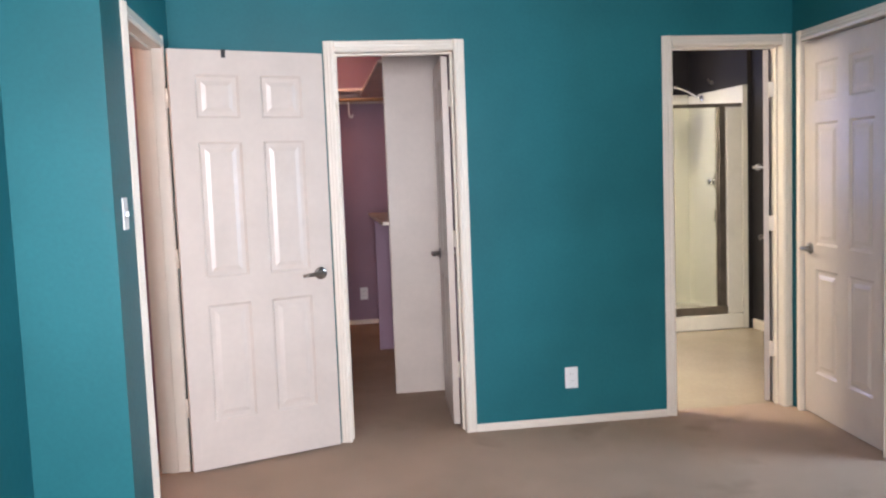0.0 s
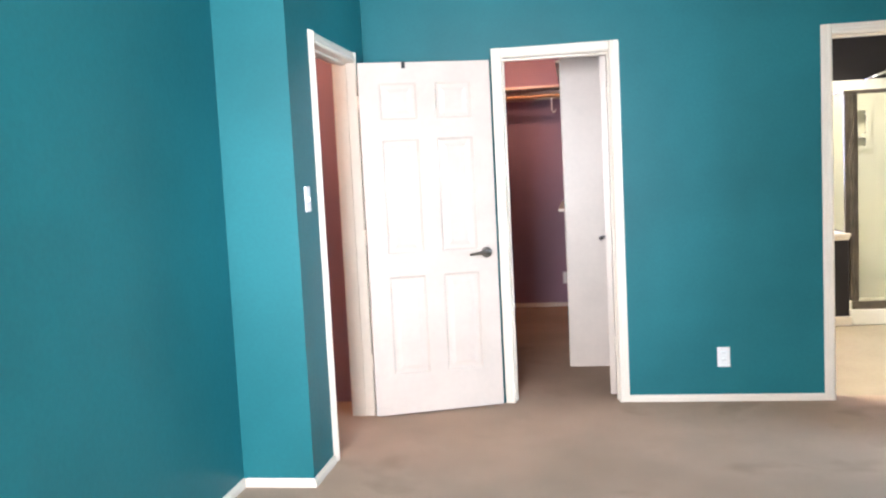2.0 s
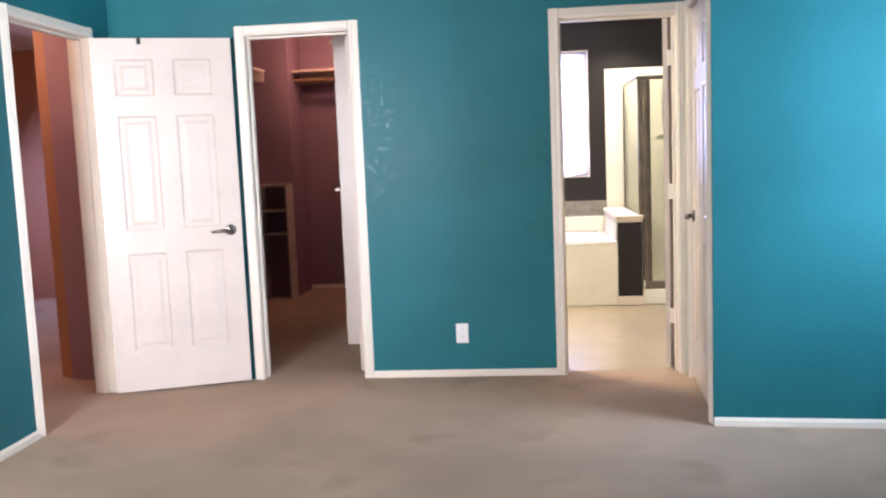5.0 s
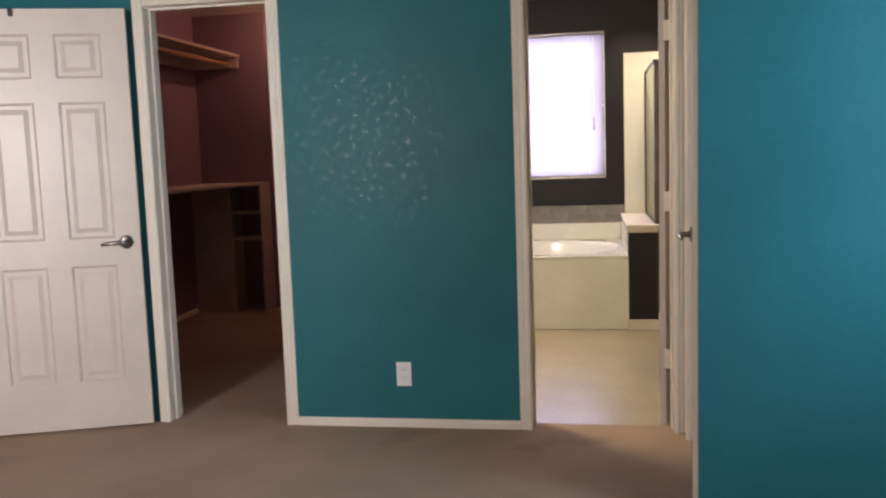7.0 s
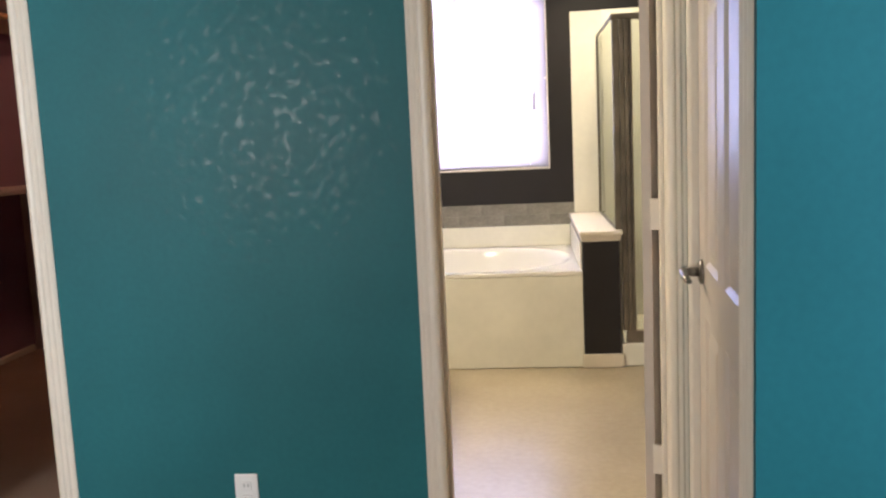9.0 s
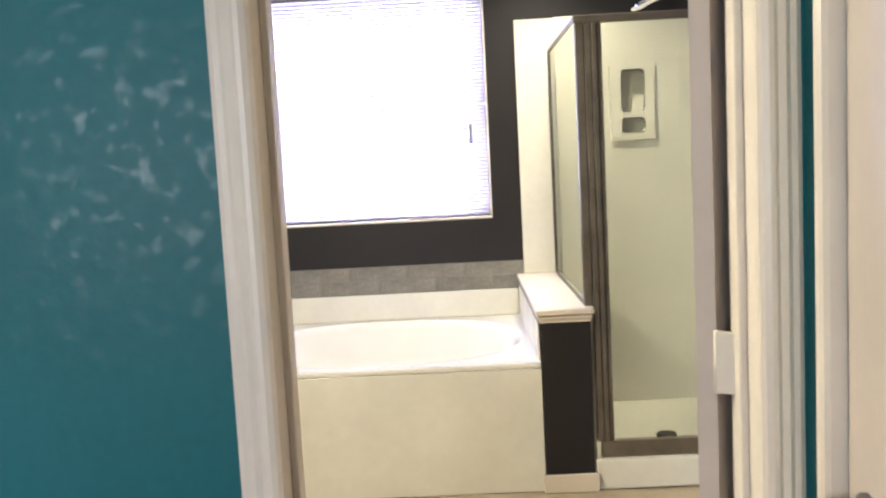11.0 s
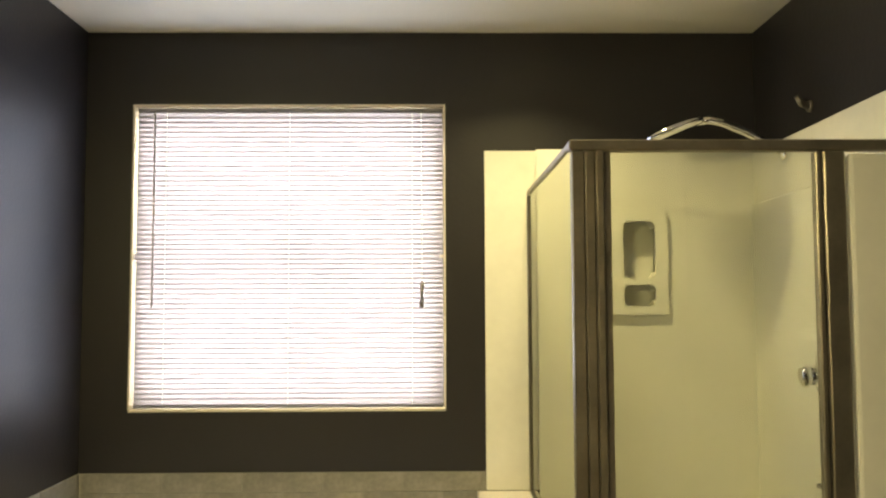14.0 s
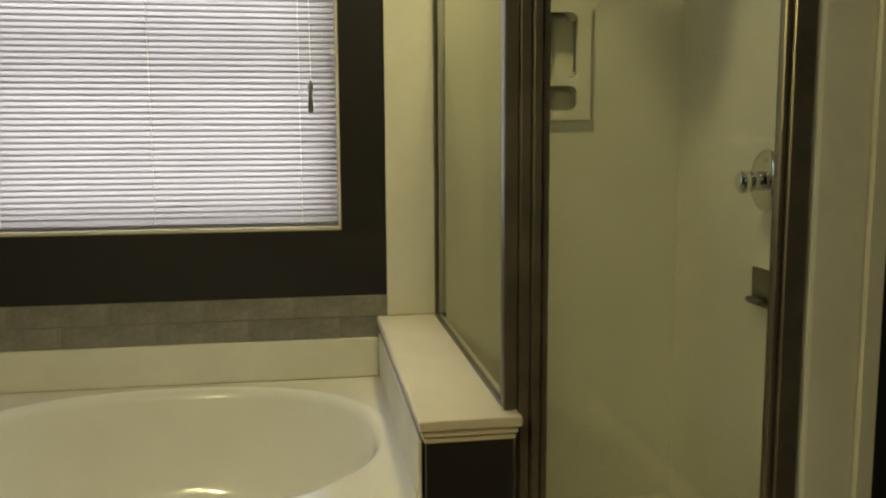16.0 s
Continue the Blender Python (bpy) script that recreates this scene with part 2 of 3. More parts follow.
def slab(us, vs, holes, w0, w1, axes):
    """A wall in one piece: cells of a grid between the lines us and vs, but for those inside the holes (u0, u1, v0, v1), from w0 to w1 thick.
    axes: how (u, v, w) go to (x, y, z), such as "xzy"."""
    us, vs = sorted(set(us) | {h[i] for h in holes for i in (0, 1)}), sorted(set(vs) | {h[i] for h in holes for i in (2, 3)})
    bm, cache = bmesh.new(), {}

    def vert(u, v, w):
        if (u, v, w) not in cache:
            d = dict(zip(axes, (u, v, w)))
            cache[u, v, w] = bm.verts.new((d["x"], d["y"], d["z"]))
        return cache[u, v, w]

    full = {(i, j) for i in range(len(us) - 1) for j in range(len(vs) - 1)
            if not any(h[0] <= us[i] and us[i + 1] <= h[1] and h[2] <= vs[j] and vs[j + 1] <= h[3] for h in holes)}
    for i, j in full:
        a, b, c, d = us[i], us[i + 1], vs[j], vs[j + 1]
        for w in (w0, w1):
            bm.faces.new([vert(*p, w) for p in ((a, c), (b, c), (b, d), (a, d))])
        for di, dj, p, q in ((-1, 0, (a, c), (a, d)), (1, 0, (b, c), (b, d)), (0, -1, (a, c), (b, c)), (0, 1, (a, d), (b, d))):
            if (i + di, j + dj) not in full:
                bm.faces.new((vert(*p, w0), vert(*q, w0), vert(*q, w1), vert(*p, w1)))
    bmesh.ops.recalc_face_normals(bm, faces=bm.faces[:])
    return bm


def setting(name, bm, material, label, category):
    return tagged(link(name, bm, material), label, category, kind="structure")


def molding(path, profile, axis_out):
    """Sweep: a straight stick from path[0] to path[1] whose cut is the list profile of (across, out)."""
    bm = bmesh.new()
    a, b, across = Vector(path[0]), Vector(path[1]), Vector(path[2])
    out = Vector(axis_out)
    r = [[bm.verts.new(p + across * u + out * w) for u, w in profile] for p in (a, b)]
    n = len(profile)
    for k in range(n):
        bm.faces.new((r[0][k], r[0][(k + 1) % n], r[1][(k + 1) % n], r[1][k]))
    bm.faces.new(r[0][::-1])
    bm.faces.new(r[1])
    bmesh.ops.recalc_face_normals(bm, faces=bm.faces[:])
    return bm


CEILING, WALL = 2.53, 0.12
DOOR_H = 2.035
CASING = [(0, 0), (0, 0.008), (0.005, 0.014), (0.013, 0.017), (0.020, 0.016), (0.026, 0.0115), (0.036, 0.0125), (0.043, 0.008), (0.051, 0.0085), (0.058, 0.004), (0.058, 0)]


def casing(name, u0, u1, w, top, axis, side, label, wide_right=0.058):
    """The casing round a doorway and the lining of its jambs. axis: 'x' for an opening along x in a wall facing -y (side=-1) or +y (side=1); 'y' for an opening along y."""
    ob = thing(name, label, "door casing", kind="structure")
    out = Vector((0, side, 0)) if axis == "x" else Vector((side, 0, 0))
    along = Vector((1, 0, 0)) if axis == "x" else Vector((0, 1, 0))

    def at(u, z):
        return along * u + Vector((0, 0, z)) + (Vector((0, w, 0)) if axis == "x" else Vector((w, 0, 0)))
    squeeze = wide_right / 0.058
    # the thick inner side of the profile turns to the opening
    prof = [(0.058 - a, b) for a, b in CASING]
    part("casing_side", molding((at(u0, 0), at(u0, top + 0.058), -along), [(0.058 - a, b) for a, b in prof], out), TRIM, ob)
    part("casing_side", molding((at(u1, 0), at(u1, top + 0.058), along), [((0.058 - a) * squeeze, b) for a, b in prof], out), TRIM, ob)
    part("casing_head", molding((at(u0 + 0.0005, top), at(u1 - 0.0005, top), Vector((0, 0, 1))), [(0.058 - a, b) for a, b in prof], out), TRIM, ob)
    return ob


def lining(name, u0, u1, w0, w1, top, axis, stop, label):
    """The wooden jambs that line a doorway, with the stop that the leaf closes against."""
    ob = thing(name, label, "door jamb", kind="structure")

    def bx(a, b, c, d, e, f):
        return box(a, b, c, d, e, f, 0.0015) if axis == "x" else box(c, d, a, b, e, f, 0.0015)
    part("jamb", bx(u0 - 0.018, u0, w0 - 0.002, w1 + 0.002, 0, top), TRIM, ob)
    part("jamb", bx(u1, u1 + 0.018, w0 - 0.002, w1 + 0.002, 0, top), TRIM, ob)
    part("head", bx(u0 - 0.018, u1 + 0.018, w0 - 0.002, w1 + 0.002, top, top + 0.018), TRIM, ob)
    s0, s1 = stop
    part("stop", bx(u0, u0 + 0.011, s0, s1, 0, top - 0.011), TRIM, ob)
    part("stop", bx(u1 - 0.011, u1, s0, s1, 0, top - 0.011), TRIM, ob)
    part("stop", bx(u0, u1, s0, s1, top - 0.011, top), TRIM, ob)
    return ob


def lever(parent, x, y, z, out, reach):
    """A brushed-nickel lever on a round rosette: on the face y of a leaf, out = -1 or 1, pointing towards reach = -1 or 1 along x."""
    h = part("handle", tube([(x, y, z), (x, y + out * 0.006, z), (x, y + out * 0.010, z)], [0.032, 0.032, 0.026], sides=20), NICKEL, parent, "brushed nickel lever handle", True)
    part("neck", tube([(x, y + out * 0.010, z), (x, y + out * 0.045, z)], [0.013, 0.011]), NICKEL, h, smooth=True)
    part("grip", tube([(x - reach * 0.012, y + out * 0.045, z), (x + reach * 0.03, y + out * 0.050, z + 0.002), (x + reach * 0.075, y + out * 0.050, z - 0.002), (x + reach * 0.108, y + out * 0.044, z - 0.006)],
                      [0.012, 0.011, 0.009, 0.007]), NICKEL, h, smooth=True)
    return h


def panel_door(name, width, label, at, turn, handle=0.92, z=0.012, thick=0.035, levers=(-1, 1), barrel=1):
    """A six-panel door leaf: local x runs from the hinge to the free edge, y across its thickness (0 to thick)."""
    ob = thing(name, label, "door", at, turn, group="white six-panel doors")
    h = DOOR_H - 0.012 - z
    s, mid = 0.115, 0.105
    pw = (width - 2 * s - mid) / 2
    rows = [(0.23, 0.80), (0.93, 1.58), (1.69, h - 0.115)]
    holes = [(x, x + pw, z + a, z + b) for a, b in rows for x in (s, s + pw + mid)]
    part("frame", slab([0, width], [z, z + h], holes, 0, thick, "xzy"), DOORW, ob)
    for x0, x1, z0, z1 in holes:
        bm = bmesh.new()
        for f in (0, 1):
            y = [0.0, 0.009, 0.009, 0.002] if f == 0 else [thick, thick - 0.009, thick - 0.009, thick - 0.002]
            ins = [0.0, 0.012, 0.030, 0.052]
            rings = [[bm.verts.new(p) for p in ((x0 + i, w, z0 + i), (x1 - i, w, z0 + i), (x1 - i, w, z1 - i), (x0 + i, w, z1 - i))] for i, w in zip(ins, y)]
            for a, b in zip(rings, rings[1:]):
                for k in range(4):
                    bm.faces.new((a[k], a[(k + 1) % 4], b[(k + 1) % 4], b[k]))
            bm.faces.new(rings[-1])
        bmesh.ops.recalc_face_normals(bm, faces=bm.faces[:])
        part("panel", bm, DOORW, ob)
    for out in levers:
        lever(ob, width - 0.065, 0.0 if out < 0 else thick, handle, out, -1)
    part("latch_plate", box(width - 0.0005, width + 0.0015, 0.006, thick - 0.006, handle - 0.03, handle + 0.03), NICKEL, ob)
    for zz in (0.32, 1.045, 1.80):
        hg = part("hinge", tube([(-0.006, barrel * 0.004 if barrel < 0 else thick + 0.004, zz - 0.045), (-0.006, barrel * 0.004 if barrel < 0 else thick + 0.004, zz + 0.045)], 0.006, sides=10), TRIM, ob, "painted butt hinge", True)
        if barrel < 0:
            part("hinge_plate", box(-0.012, 0.001, -0.036, -0.002, zz - 0.044, zz + 0.044, 0.001), TRIM, hg)
    return ob


def cover_plate(name, label, at, turn, holes):
    """An outlet or switch plate: local y points out of the wall."""
    ob = thing(name, label, "outlet" if name == "wall_outlet" else "switch", at, turn, group="wall outlets" if name == "wall_outlet" else "")
    part("plate", box(-0.036, 0.036, -0.006, 0.0, -0.058, 0.058, 0.0025, segments=2), PLATE, ob)
    if holes == "outlet":
        for zz in (-0.021, 0.021):
            r = part("receptacle", box(-0.016, 0.016, -0.0085, -0.004, zz - 0.014, zz + 0.014, 0.003), PLATE, ob)
            for xx in (-0.006, 0.006):
                part("slot", box(xx - 0.001, xx + 0.001, -0.0092, -0.008, zz - 0.003, zz + 0.006), DARKSLOT, r)
    else:
        part("rocker", box(-0.005, 0.005, -0.016, -0.005, -0.012, 0.008, 0.002), PLATE, ob)
    return ob


def baseboard(name, a, b, out, h=0.040, t=0.013):
    """A white skirting board from a to b on the floor."""
    prof = [(0, 0), (0, t), (h - 0.014, t), (h - 0.005, t * 0.6), (h, t * 0.35), (h, 0)]
    bm = molding((Vector((*a, 0.0)), Vector((*b, 0.0)), Vector((0, 0, 1))), prof, Vector((*out, 0)))
    return setting(name, bm, TRIM, "white painted wooden baseboard along the wall", "baseboard")

# ---------- floors and ceilings ----------
LEFT, JOG, JOG_Y = -1.775, -1.440, -1.400        # bedroom's left wall, the wall with the hall door, and the step between them
REAR, RIGHT, ALC_X, ALC_Y = -5.9, 3.6, 1.818, -0.975
ALC = pose(ALC_X, ALC_Y, 0, 0, 0, -4.4)           # the alcove's wall stands a little askew
C0, C1 = -0.622, -0.010                          # closet doorway
B0, B1 = 1.190, 1.830                            # bathroom doorway
H0, H1 = -1.022, -0.262                          # hall doorway, along y
BX0, BX1, BY = 0.200, 2.860, 3.380               # bathroom: side walls and window wall
K0, K1, KY = -1.880, 0.080, 3.650                # closet

setting("floor", slab([-4.6, RIGHT + 0.1], [REAR - 0.1, WALL - 0.03], [], -0.12, 0.0, "xyz"), CARPET, "worn beige cut-pile carpet on the bedroom floor", "carpet")
setting("floor_closet", slab([-4.6, K1 + 0.06], [WALL - 0.03, KY + 0.1], [], -0.12, 0.0, "xyz"), CARPET, "beige carpet running on into the closet", "carpet")
setting("floor_bathroom", slab([K1 + 0.06, BX1 + 0.1], [WALL - 0.03, BY + 0.1], [], -0.12, -0.002, "xyz"), VINYL, "pale beige sheet vinyl bathroom floor", "vinyl floor")
setting("ceiling", slab([-4.6, RIGHT + 0.1], [REAR - 0.1, KY + 0.1], [], CEILING, CEILING + 0.1, "xyz"), CEIL, "off-white textured ceiling", "ceiling")

# ---------- walls ----------
Z = [0, CEILING]
setting("wall_north", slab([JOG - 0.01, 1.97], Z, [(C0 - 0.018, C1 + 0.018, 0, DOOR_H + 0.018), (B0 - 0.018, B1 + 0.018, 0, DOOR_H + 0.018)], 0.0, WALL * 0.5, "xzy"), TEAL,
        "teal painted wall with the closet and bathroom doorways", "wall")
setting("wall_closet_front", slab([K0, K1], Z, [(C0 - 0.018, C1 + 0.018, 0, DOOR_H + 0.018)], WALL * 0.5, WALL, "xzy"), MAUVE, "mauve painted closet side of the wall", "wall")
setting("wall_bathroom_front", slab([K1, BX1 + 0.1], Z, [(B0 - 0.018, B1 + 0.018, 0, DOOR_H + 0.018)], WALL * 0.5, WALL, "xzy"), CHARCOAL, "charcoal painted bathroom side of the wall", "wall")
setting("wall_hall_door", slab([JOG_Y + 0.11, 0.0], Z, [(H0 - 0.018, H1 + 0.018, 0, DOOR_H + 0.018)], JOG - 0.06, JOG, "yzx"), TEAL, "teal painted wall with the hall doorway", "wall")
setting("wall_jog", slab([LEFT - 0.1, JOG], Z, [], JOG_Y, JOG_Y + 0.11, "xzy"), TEAL, "teal painted end of a stepped wall", "wall")
setting("wall_west", slab([REAR, JOG_Y], Z, [], LEFT - 0.1, LEFT, "yzx"), TEAL, "long teal painted bedroom wall", "wall")
setting("wall_alcove", slab([0.020, 0.977], Z, [(0.057, 0.883, 0, DOOR_H + 0.018)], 0.0, 0.1, "yzx"), TEAL, "teal painted wall with a side door", "wall").matrix_world = ALC
setting("wall_east_front", slab([0.001, 1.80], Z, [], 0.0, 0.05, "xzy"), TEAL, "teal painted wall lit from a window", "wall").matrix_world = ALC
setting("wall_east", slab([REAR, ALC_Y + 0.1], Z, [(-2.34, -1.14, 0.85, 2.15)], RIGHT, RIGHT + 0.1, "yzx"), TEAL, "teal painted wall with a window opening", "wall")
setting("wall_south", slab([LEFT - 0.1, RIGHT + 0.1], Z, [(-1.65, -0.45, 0.85, 2.15)], REAR - 0.1, REAR, "xzy"), TEAL, "teal painted wall with a wide window opening", "wall")
# hall
setting("wall_hall_inner", slab([JOG_Y + 0.11, WALL], Z, [(H0 - 0.018, H1 + 0.018, 0, DOOR_H + 0.018)], JOG - 0.12, JOG - 0.06, "yzx"), BROWN_HALL, "warm brown hall side of the wall", "wall")
setting("wall_hall_end", slab([-1.92, JOG - 0.12], Z, [], 0.09, WALL, "xzy"), BROWN_HALL, "warm brown painted hall corner", "wall")
setting("wall_hall_side", slab([WALL, 3.45], Z, [], -1.98, -1.92, "yzx"), BROWN_HALL, "warm brown painted hall wall", "wall")
setting("wall_hall_far", slab([-4.5, -1.92], Z, [], 3.45, 3.55, "xzy"), BROWN_HALL, "warm brown painted hall wall", "wall")
setting("wall_hall_west", slab([-2.6, 3.45], Z, [(1.75, 2.85, 0.9, 2.1)], -4.6, -4.5, "yzx"), BROWN_HALL, "warm brown painted hall wall", "wall")
setting("wall_hall_south", slab([-4.5, LEFT - 0.1], Z, [], -2.7, -2.6, "xzy"), BROWN_HALL, "warm brown painted hall wall", "wall")
# closet
setting("wall_closet_west", slab([WALL, KY], Z, [], K0 - 0.04, K0, "yzx"), MAUVE, "mauve painted closet wall", "wall")
setting("wall_closet_back", slab([K0, K1], Z, [], KY, KY + 0.1, "xzy"), MAUVE, "mauve painted closet back wall", "wall")
setting("wall_closet_chase", slab([K0, -1.24], Z, [], 3.18, KY, "xzy"), MAUVE, "mauve painted boxed-out corner of the closet", "wall")
setting("wall_closet_east", slab([WALL, KY], Z, [], K1, K1 + 0.06, "yzx"), MAUVE, "mauve painted closet wall", "wall")
# bathroom
W0, W1, WZ0, WZ1 = 0.381, 1.600, 1.050, 2.243
setting("wall_bathroom_west", slab([WALL, BY], Z, [], K1 + 0.06, BX0, "yzx"), CHARCOAL, "charcoal painted bathroom wall beside the tub", "wall")
setting("wall_bathroom_window", slab([K1 + 0.06, BX1 + 0.1], Z, [(W0, W1, WZ0, WZ1)], BY, BY + 0.14, "xzy"), CHARCOAL, "charcoal painted wall with the bathroom window", "wall")
setting("wall_bathroom_east", slab([WALL, BY], Z, [], BX1, BX1 + 0.1, "yzx"), CHARCOAL, "charcoal painted bathroom wall beside the shower", "wall")

setting("wall_shower_side", slab([2.255, BY], Z, [], 2.821, BX1 - 0.001, "yzx"), CHARCOAL, "charcoal wall strip beside the shower", "wall")

# ---------- trim ----------
casing("door_casing_closet", C0, C1, 0.0, DOOR_H, "x", -1, "white moulded casing round the closet doorway")
casing("door_casing_bathroom", B0, B1, 0.0, DOOR_H, "x", -1, "white moulded casing round the bathroom doorway")
casing("door_casing_hall", H0, H1, JOG, DOOR_H, "y", 1, "white moulded casing round the hall doorway")
casing("door_casing_alcove", 0.075, 0.865, 0.0, DOOR_H, "y", -1, "white moulded casing round the side door").matrix_world = ALC
lining("door_jamb_closet", C0, C1, 0.0, WALL, DOOR_H, "x", (0.045, 0.080), "white painted closet door jambs with stops")
lining("door_jamb_bathroom", B0, B1, 0.0, WALL, DOOR_H, "x", (0.045, 0.080), "white painted bathroom door jambs with stops")
lining("door_jamb_hall", H0, H1, JOG - 0.12, JOG, DOOR_H, "y", (JOG - 0.075, JOG - 0.040), "white painted hall door jambs with stops")
lining("door_jamb_alcove", 0.075, 0.865, 0.0, 0.1, DOOR_H, "y", (0.055, 0.085), "white painted side door jambs with stops").matrix_world = ALC
baseboard("baseboard_north", (C1 + 0.0585, 0), (B0 - 0.0585, 0), (0, -1))
baseboard("baseboard_west", (LEFT, JOG_Y), (LEFT, REAR), (1, 0))
baseboard("baseboard_jog", (LEFT + 0.014, JOG_Y), (JOG, JOG_Y), (0, -1))
baseboard("baseboard_hall_door", (JOG, JOG_Y - 0.013), (JOG, H0 - 0.0585), (1, 0))
baseboard("baseboard_east_front", (0.0, 0.0), (1.79, 0.0), (0, -1)).matrix_world = ALC
baseboard("baseboard_closet_back", (-1.24, KY), (K1, KY), (0, -1))
baseboard("baseboard_closet_west", (K0, WALL), (K0, 2.93), (1, 0))
baseboard("baseboard_bathroom_east", (BX1, WALL), (BX1, 2.24), (-1, 0), 0.08)

# ---------- doors ----------
hall_turn = math.degrees(math.atan2(0.262, 0.712))
panel_door("hall_door", 0.757, "white six-panel bedroom door standing wide open", (JOG + 0.042, -0.322, 0), hall_turn, barrel=1)
panel_door("closet_door", 0.590, "white six-panel closet door opened inward", (C1 - 0.012, WALL + 0.010, 0), 86, barrel=-1)
panel_door("bathroom_door", 0.625, "white six-panel bathroom door opened inward", (B1 - 0.029, 0.092, 0), 58, thick=0.029, barrel=-1)
panel_door("side_door", 0.784, "white six-panel side door, closed", (ALC_X + 0.051, ALC_Y + 0.074, 0), 85.6, levers=(1,), barrel=1)

# ---------- bedroom fittings ----------
cover_plate("wall_outlet", "white duplex outlet on the teal wall", (0.583, 0.0, 0.258), 0, "outlet")
cover_plate("wall_outlet", "white duplex outlet low on the long teal wall", (LEFT, -2.445, 0.225), 90, "outlet")
cover_plate("light_switch", "white toggle light switch beside the hall doorway", (JOG, -1.245, 1.300), 90, "switch")
hk = thing("door_hook", "small dark over-door hook on the open door", "hook", (JOG + 0.042, -0.322, DOOR_H - 0.012), hall_turn)
part("strap", box(0.245, 0.270, -0.003, 0.038, 0.0, 0.003, 0.0008), DARKSLOT, hk)
part("hook", box(0.247, 0.268, -0.005, -0.002, -0.035, 0.003, 0.0008), DARKSLOT, hk)
part("back", box(0.247, 0.268, 0.037, 0.040, -0.05, 0.003, 0.0008), DARKSLOT, hk)

# ---------- closet ----------


def board(name, x0, x1, y0, y1, z0, z1, material, parent, label="", bevel=0.003):
    return part(name, box(x0, x1, y0, y1, z0, z1, bevel), material, parent, label)


gable = thing("closet_gable", "tall pale painted end panel of closet shelving", "shelf panel")
board("panel", -0.300, K1 - 0.001, 0.930, 0.950, 0.0, 2.44, DOORW, gable)
board("edge_strip", -0.304, -0.3005, 0.9295, 0.9505, 0.0, 2.44, TRIM, gable, "pale edge strip", 0.001)
s = thing("closet_shelf", group="closet shelves", label="painted upper shelf and hanging rail along the closet wall", category="shelf")
board("shelf", -0.330, K1 - 0.001, 0.951, 3.30, 2.100, 2.120, SHELFW, s)
board("cleat", K1 - 0.02, K1 - 0.002, 0.951, 3.30, 2.010, 2.099, SHELFW, s)
s = thing("closet_counter", "pale painted low shelf beside the end panel", "shelf")
board("shelf", -0.345, K1 - 0.001, 0.951, 2.40, 1.085, 1.107, SHELFW, s)
board("support", -0.30, K1 - 0.001, 2.36, 2.38, 0.0, 1.084, MAUVE, s)
s = thing("closet_shelf", group="closet shelves", label="painted back shelf with a wooden hanging rod", category="shelf")
board("shelf", -1.239, K1 - 0.001, 3.305, KY - 0.001, 2.165, 2.185, SHELFW, s)
board("cleat", -1.239, K1 - 0.001, KY - 0.02, KY - 0.002, 2.075, 2.164, SHELFW, s)
part("rod", tube([(-1.238, 3.36, 2.09), (K1 - 0.002, 3.36, 2.09)], 0.017), WOODROD, s, "round wooden hanging rod", True)
s = thing("closet_shelf", group="closet shelves", label="painted shelf with a front rail on the side wall", category="shelf")
board("shelf", K0 + 0.001, -1.46, 0.60, 3.17, 2.165, 2.185, SHELFW, s)
board("cleat", K0 + 0.002, K0 + 0.02, 0.60, 3.17, 2.075, 2.164, SHELFW, s)
part("rod", tube([(-1.54, 0.60, 2.10), (-1.54, 3.16, 2.10)], 0.017), WOODROD, s, "round wooden hanging rod", True)
board("bracket", K0 + 0.002, -1.47, 3.14, 3.16, 2.075, 2.164, SHELFW, s)
c = thing("closet_desk", "painted counter along the closet wall with open cubbies", "counter")
board("worktop", K0 + 0.001, -1.44, 0.90, 3.178, 1.075, 1.100, SHELFW, c)
board("side_panel", K0 + 0.001, -1.545, 2.950, 2.968, 0.0, 1.074, SHELFW, c)
for x in (-1.545, -1.275):
    board("upright", x, x + 0.018, 2.950, 3.178, 0.0, 1.074, SHELFW, c)
for z in (0.62, 0.84):
    board("cubby_shelf", -1.526, -1.276, 2.952, 3.178, z, z + 0.018, SHELFW, c)
board("cubby_top", -1.439, -1.257, 2.952, 3.178, 1.075, 1.100, SHELFW, c)
cover_plate("wall_outlet", "white duplex outlet low on the closet wall", (-0.345, KY, 0.29), 0, "outlet")
h_ = thing("clothes_hook", "small white hook hanging below the closet shelf", "hook", (-0.42, 3.36, 1.93))
part("hook", tube([(0, 0, 0.145), (0, 0, 0.03), (0.012, 0, 0.0), (0.03, 0, 0.005), (0.035, 0, 0.03)], 0.006), PLATE, h_, smooth=True)

# ---------- bathroom: window ----------
backdrop = slab([-2.5, 4.5], [-0.5, 4.5], [], BY + 2.0, BY + 2.02, "xzy")
setting("backdrop", backdrop, OUTSIDE, "bright overcast outdoors beyond the window", "backdrop")
win = thing("window_1", "white vinyl window set in the charcoal wall", "window", kind="structure")
fr = 0.045
part("window_frame", slab([W0, W1], [WZ0, WZ1], [(W0 + fr, W1 - fr, WZ0 + fr, WZ1 - fr)], BY + 0.075, BY + 0.13, "xzy"), TRIM, win)
mid = (WZ0 + WZ1) / 2
part("meeting_rail", box(W0 + fr, W1 - fr, BY + 0.100, BY + 0.120, mid - 0.010, mid + 0.010, 0.002), TRIM, win)
